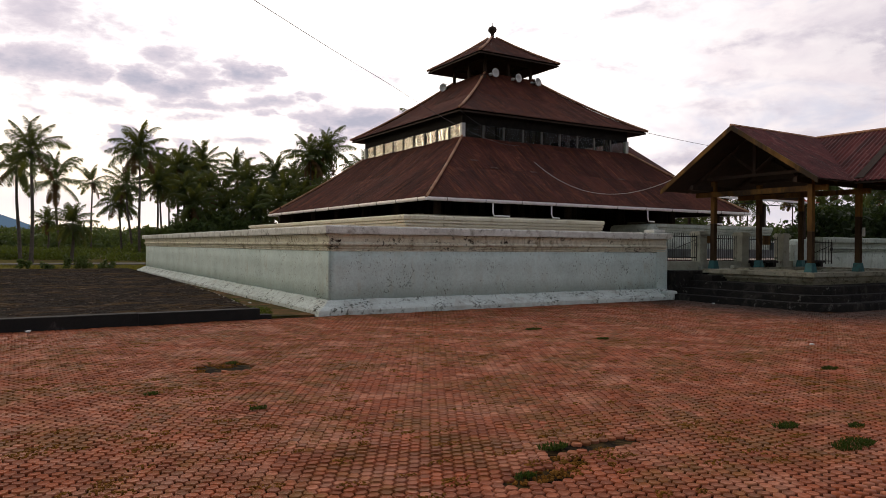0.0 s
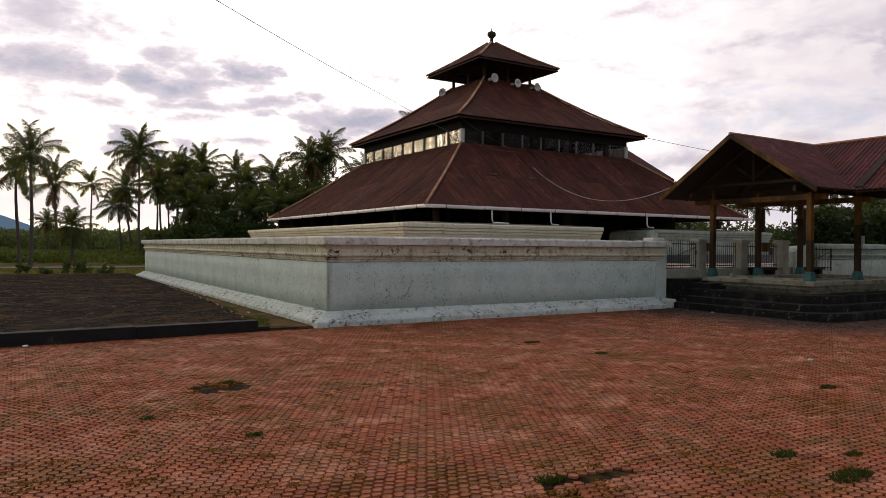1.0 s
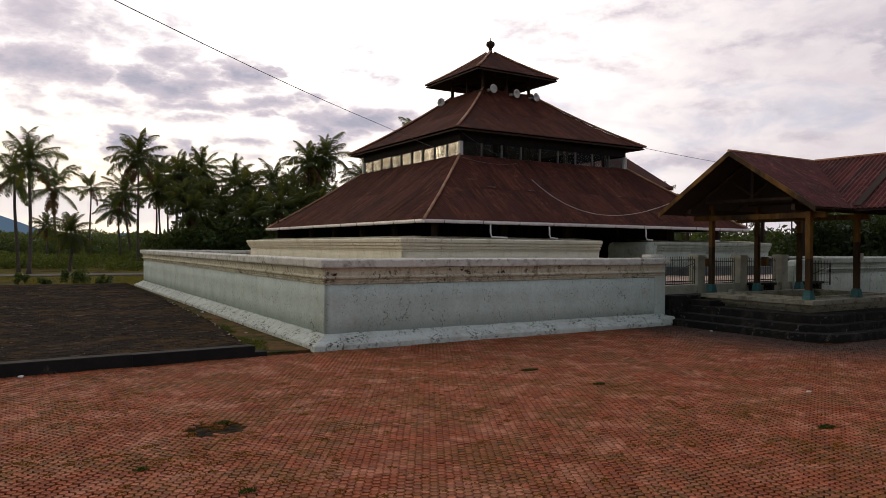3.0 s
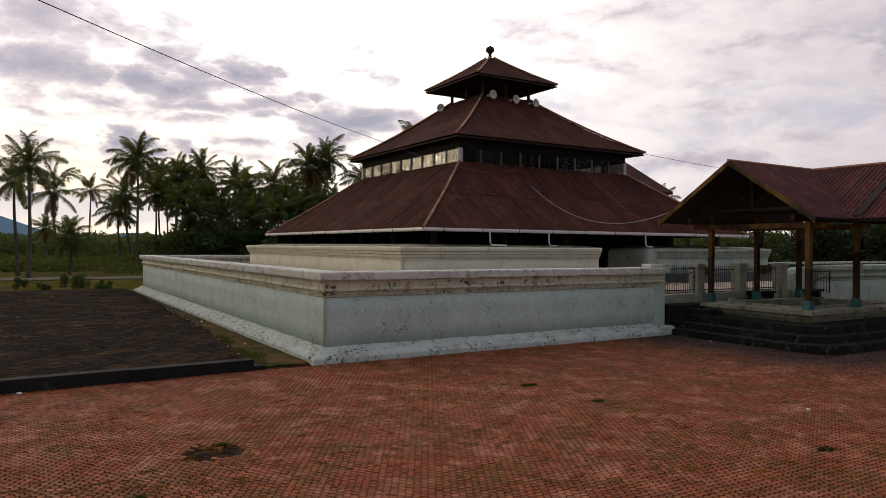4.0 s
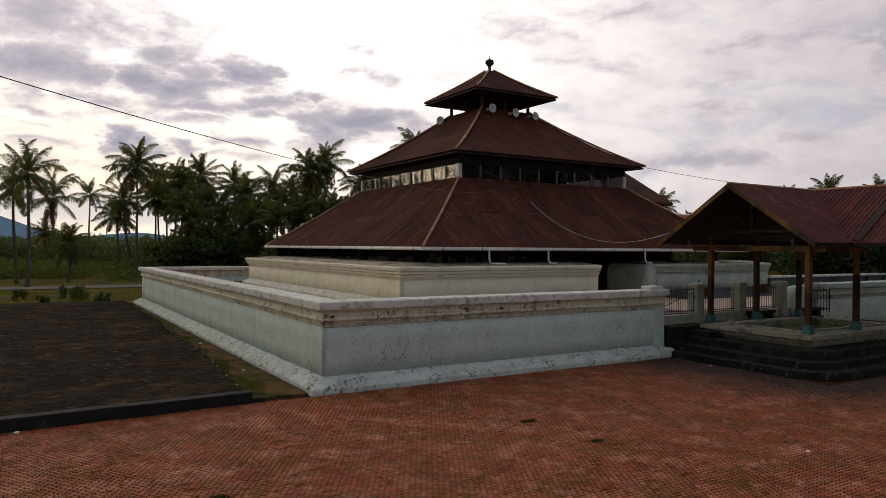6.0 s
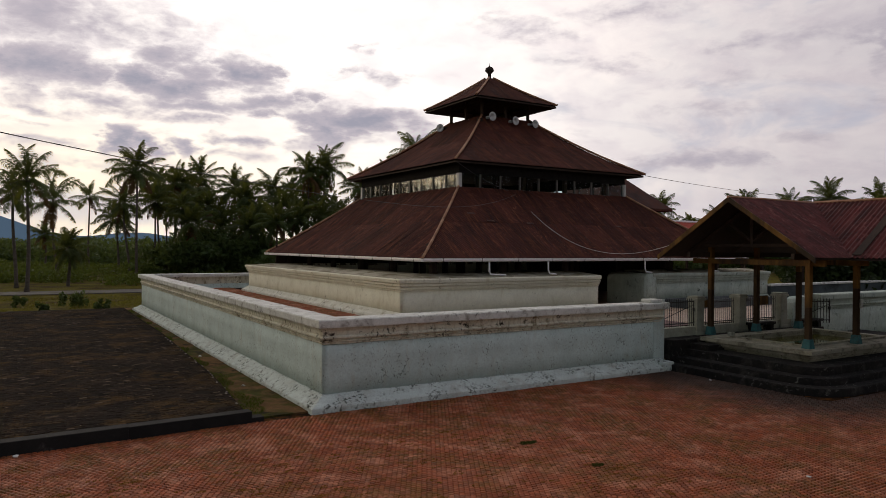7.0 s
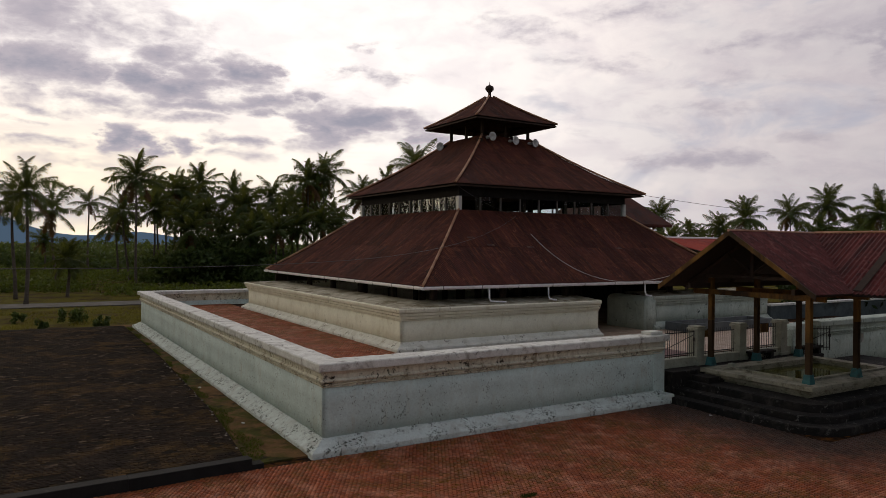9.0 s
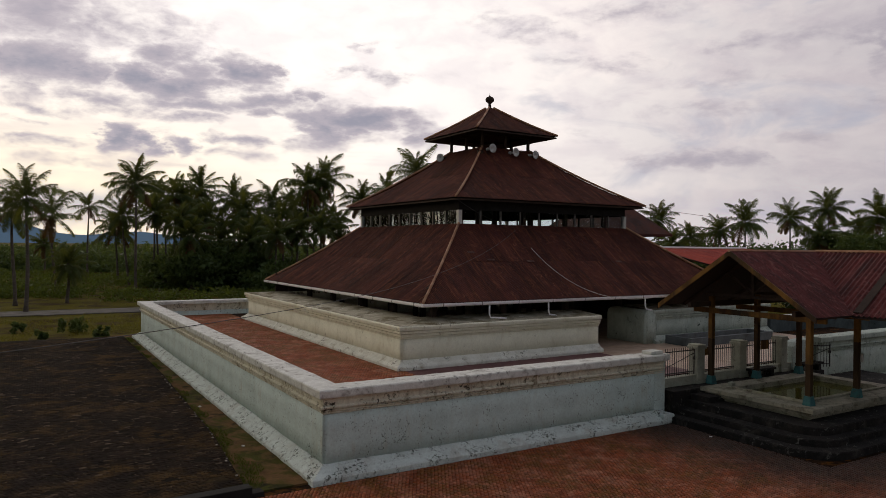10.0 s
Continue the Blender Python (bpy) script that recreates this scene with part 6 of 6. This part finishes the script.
cushions("moss", "low brown moss cushions growing in the paving joints", BROWN, moss_mat, 22)
tuft("verge_grass", "grass and weeds along the edge of the plot", [(-1.15 + 0.02 * k + 0.22 * math.sin(k * 1.7), 1.2 + 0.95 * k, .30, .60) for k in range(32)], 0.07, 520, grass_mat, 23, 0.02)

def verge():
    rg = np.random.default_rng(77)
    verts, faces = [], []
    for _ in range(26000):
        x, y = float(rg.uniform(-22, 2.5)), float(rg.uniform(31.5, 49))
        if noise.noise(Vector((x * 0.35, y * 0.35, 1))) < -0.05 or (x > -0.3 and y < 32):
            continue
        a = float(rg.uniform(0, 6.283))
        h = float(rg.uniform(0.05, 0.2))
        c, s = math.cos(a), math.sin(a)
        w = 0.014
        k = len(verts)
        verts += [(x - s * w, y + c * w, -0.07), (x + s * w, y - c * w, -0.07), (x + c * h * 0.6, y + s * h * 0.6, -0.06 + h)]
        faces.append((k, k + 1, k + 2))
    tagged(new("meadow_grass", raw("meadow_grass", verts, faces, meadow_mat)), "rough yellow-green grass on the verge before the road", "grass", kind="stuff")


verge()

HOLES = [(-3.92, -6.25, .42, .40), (-1.85, -11.88, .34, .12), (-2.3, -11.78, .20, .10), (-2.45, -12.1, .16, .16), (-2.95, -12.32, .34, .13)]


def mud(x, y, rx, ry, seed):
    bm = bmesh.new()
    n = 28
    c = bm.verts.new((x, y, -0.024))
    ring = []
    for k in range(n):
        a = 2 * math.pi * k / n
        q = 1.25 + 0.22 * noise.noise(Vector((math.cos(a) * 2 + seed, math.sin(a) * 2, seed)))
        ring.append(bm.verts.new((x + rx * q * math.cos(a), y + ry * q * math.sin(a), -0.0245)))
    for k in range(n):
        bm.faces.new((c, ring[k], ring[(k + 1) % n]))
    tagged(new("mud_hollow", finish(bm, "mud_hollow", mud_mat, True)), "dark muddy hollow where pavers are missing", "mud", kind="structure")


for k, h in enumerate(HOLES):
    mud(*h, k + 1)


def litter(x, y, z, s, seed):
    r = random.Random(seed)
    bm = bmesh.new()
    bmesh.ops.create_icosphere(bm, subdivisions=2, radius=s)
    for v in bm.verts:
        v.co += noise.noise_vector(v.co * 12 + Vector((seed, 0, 0))) * s * 0.5
        v.co.z *= 0.45
    bmesh.ops.translate(bm, vec=(x, y, z + s * 0.4), verts=bm.verts)
    tagged(new("litter_scrap", finish(bm, "litter_scrap", litter_mat, True)), "crumpled pale litter scrap on the ground", "litter", "litter scraps")


for k, (x, y, z, s) in enumerate(((-6.27, -0.46, 0, .06), (6.2, -9.0, 0, .04), (-0.55, 4.2, 0.03, .06), (13.1, -3.1, 0, .05), (12.6, -1.9, 0, .05), (-0.75, 9.0, .25, .05))):
    litter(x, y, z, s, k)

rl = np.random.default_rng(31)
fv, ff = [], []
for _ in range(900):
    x_, y_ = float(rl.uniform(-9, -1.3)), float(rl.uniform(0.4, 24))
    a_, q_ = float(rl.uniform(0, 6.283)), float(rl.uniform(0.012, 0.045))
    c_, d_ = math.cos(a_), math.sin(a_)
    k = len(fv)
    fv += [(x_ - c_ * q_, y_ - d_ * q_, 0.272), (x_ + d_ * q_ * .45, y_ - c_ * q_ * .45, 0.257), (x_ + c_ * q_, y_ + d_ * q_, 0.268), (x_ - d_ * q_ * .45, y_ + c_ * q_ * .45, 0.259)]
    ff.append((k, k + 1, k + 2, k + 3))
tagged(new("leaf_litter", raw("leaf_litter", fv, ff, dry_leaf)), "dry pale leaf litter scattered on the mossy plot", "leaf litter", kind="stuff")

def edge_stone(x, y, z, seed):
    r = random.Random(seed)
    bm = bmesh.new()
    bmesh.ops.create_icosphere(bm, subdivisions=1, radius=r.uniform(0.02, 0.045))
    for v in bm.verts:
        v.co += noise.noise_vector(v.co * 15 + Vector((seed, 0, 0))) * 0.02
        v.co.z *= 0.6
    o = new("edge_stone", finish(bm, "edge_stone", stone_mat))
    o.location = (x, y, z)
    tagged(o, "small pale stone along the edge of the mossy plot", "stone", "edge stones")


for k in range(26):
    f = k / 26
    edge_stone(-1.60 + 0.42 * min(1, f * 3.1) + 0.45 * max(0, f - 0.32) + 0.03 * math.sin(k * 2.1), 1.0 + 15.0 * f + 0.3 * math.sin(k * 1.3), 0.26, k)

# ---------------- the hexagon pavers ----------------
PITCH = 0.106


def gone(x, y):
    for hx, hy, rx, ry in HOLES:
        q = ((x - hx) / rx) ** 2 + ((y - hy) / ry) ** 2
        if q < 1.0 + 0.5 * noise.noise(Vector((x * 9, y * 9, 2))):
            return noise.noise(Vector((x * 40, y * 40, 7))) < 0.30
    return False


def paver_verts(r):
    """A hexagon with a worn bevel, a raised lip and a shallow dish."""
    lo = [(r * math.cos(math.pi / 6 + k * math.pi / 3), r * math.sin(math.pi / 6 + k * math.pi / 3), -0.028) for k in range(6)]
    mid_ = [(0.985 * a, 0.985 * b, -0.014) for a, b, _ in lo]
    hi = [(0.90 * a, 0.90 * b, 0.0) for a, b, _ in lo]
    dish = [(0.74 * a, 0.74 * b, -0.0045) for a, b, _ in lo]
    return np.array(lo + mid_ + hi + dish)


def ring_faces(a, b):
    return [(a + k, a + (k + 1) % 6, b + (k + 1) % 6, b + k) for k in range(6)]


PV = paver_verts(PITCH / math.sqrt(3) * 0.845)
PF = [(18, 19, 20, 21, 22, 23)] + ring_faces(0, 6) + ring_faces(6, 12) + ring_faces(12, 18)
FARV = PV[6:18] * np.array((1, 1, 1)) - np.array([(0, 0, 0.012 if k < 6 else 0) for k in range(12)])
FARF = [(6, 7, 8, 9, 10, 11)] + ring_faces(0, 6)
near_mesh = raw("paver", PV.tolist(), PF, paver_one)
rngp = np.random.default_rng(9)
allv, farv, loose = [], [], 0
row_h = PITCH * math.sqrt(3) / 2
j = 0
y = -18.0
while y < -0.06:
    x = -13.0 + (PITCH / 2 if j % 2 else 0)
    lim = 13.0 if y > -5.2 else 17.0
    while x < lim:
        if not (y > -5.6 and x > 12.9) and not gone(x, y):
            z = rise(x, y) + float(rngp.uniform(-0.0025, 0.0025))
            tx, ty = (float(v) for v in rngp.normal(0, 0.052, 2))
            if -4.5 < x < -2.75 and -12.15 < y < -10.9 and loose < 300:
                o = new("paver", near_mesh)
                o.parent = pavement
                o.matrix_local = Matrix.Translation((x, y, z)) @ Matrix.Rotation(tx, 4, "X") @ Matrix.Rotation(ty, 4, "Y")
                loose += 1
            else:
                near = -8.5 < x < 5.5 and -13.6 < y < -3.0
                P = (PV if near else FARV).copy()
                P[:, 2] += z + P[:, 0] * ty + P[:, 1] * tx
                P[:, 0] += x
                P[:, 1] += y
                (allv if near else farv).append(P)
        x += PITCH
    y += row_h
    j += 1
def join_pavers(name, arrays, mat, parent, PV=PV, PF=PF):
    """One mesh of many pavers, laid straight from arrays."""
    big = np.concatenate(arrays)
    cnt, npv = len(arrays), len(PV)
    sizes = np.array([len(f) for f in PF])
    loops = np.concatenate([np.array(f) for f in PF])
    all_loops = (loops[None, :] + (np.arange(cnt) * npv)[:, None]).ravel()
    all_sizes = np.tile(sizes, cnt)
    starts = np.concatenate([[0], np.cumsum(all_sizes)[:-1]])
    me = bpy.data.meshes.new(name)
    me.vertices.add(len(big))
    me.vertices.foreach_set("co", big.ravel())
    me.loops.add(len(all_loops))
    me.loops.foreach_set("vertex_index", all_loops.astype(np.int32))
    me.polygons.add(len(all_sizes))
    me.polygons.foreach_set("loop_start", starts.astype(np.int32))
    me.update(calc_edges=True)
    me.materials.append(mat)
    ob = new(name, me)
    ob.parent = parent
    return tagged(ob, kind="stuff")


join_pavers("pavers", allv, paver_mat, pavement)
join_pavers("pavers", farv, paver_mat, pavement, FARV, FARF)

up, loose_t = [], 0
y, j = 0.95, 0
while y < YB - 0.9:
    x = 0.95 + (PITCH / 2 if j % 2 else 0)
    lim = 5.85 if y > 6.5 else 6.0
    while x < lim:
        tx, ty = (float(v) for v in rngp.normal(0, 0.02, 2))
        if x < 2.4 and y < 2.9 and loose_t < 300:
            o = new("paver", near_mesh)
            o.parent = terrace_floor
            o.matrix_local = Matrix.Translation((x, y, FLOOR_Z + 0.03)) @ Matrix.Rotation(tx, 4, "X") @ Matrix.Rotation(ty, 4, "Y")
            loose_t += 1
            x += PITCH
            continue
        P = FARV.copy()
        P[:, 2] += FLOOR_Z + 0.03 + float(rngp.uniform(-0.003, 0.003)) + P[:, 0] * ty + P[:, 1] * tx
        P[:, 0] += x
        P[:, 1] += y
        up.append(P)
        x += PITCH
    y += row_h
    j += 1
join_pavers("pavers", up, paver_mat, terrace_floor, FARV, FARF)

# ---------------- worn bricks of the mossy plot ----------------
BL, BW = 0.175, 0.092
BV = np.array([(-.5 * BL, -.5 * BW, -0.02), (.5 * BL, -.5 * BW, -0.02), (.5 * BL, .5 * BW, -0.02), (-.5 * BL, .5 * BW, -0.02),
               (-.46 * BL, -.42 * BW, 0.0), (.46 * BL, -.42 * BW, 0.0), (.46 * BL, .42 * BW, 0.0), (-.46 * BL, .42 * BW, 0.0)])
BF = [(4, 5, 6, 7), (0, 1, 5, 4), (1, 2, 6, 5), (2, 3, 7, 6), (3, 0, 4, 7)]
rb = np.random.default_rng(12)
brick_mesh = raw("brick", BV.tolist(), BF, brick_one)
loose_b = 0
bricks, y, j = [], -0.27, 0
while y < 30.3:
    edge = -1.62 + 0.44 * (y - 0.36) / 4.84 if y < 5.2 else (-1.18 + 0.43 * (y - 5.2) / 11.3 if y < 16.5 else -0.75 + 0.13 * (y - 16.5) / 14)
    x = edge - BL * (0.55 if j % 2 else 1.05)
    while x > -13.5:
        if y > 0.36 + SKEW * (x + 1.3) and noise.noise(Vector((x * 1.7, y * 1.7, 5))) > -0.42:
            tx, ty = (float(v) for v in rb.normal(0, 0.03, 2))
            if -4.9 < x < edge and y < 2.2 and loose_b < 300:
                o = new("brick", brick_mesh)
                o.parent = paved_plot
                o.matrix_local = Matrix.Translation((x, y, 0.258 + float(rb.uniform(-0.004, 0.005)))) @ Matrix.Rotation(tx, 4, "X") @ Matrix.Rotation(ty, 4, "Y")
                loose_b += 1
                x -= BL + 0.008
                continue
            P = BV.copy()
            P[:, 2] += 0.258 + float(rb.uniform(-0.004, 0.005)) + P[:, 0] * ty + P[:, 1] * tx
            P[:, 0] += x
            P[:, 1] += y
            bricks.append(P)
        x -= BL + 0.008
    y += BW + 0.007
    j += 1
join_pavers("bricks", bricks, plot_brick, paved_plot, BV, BF)
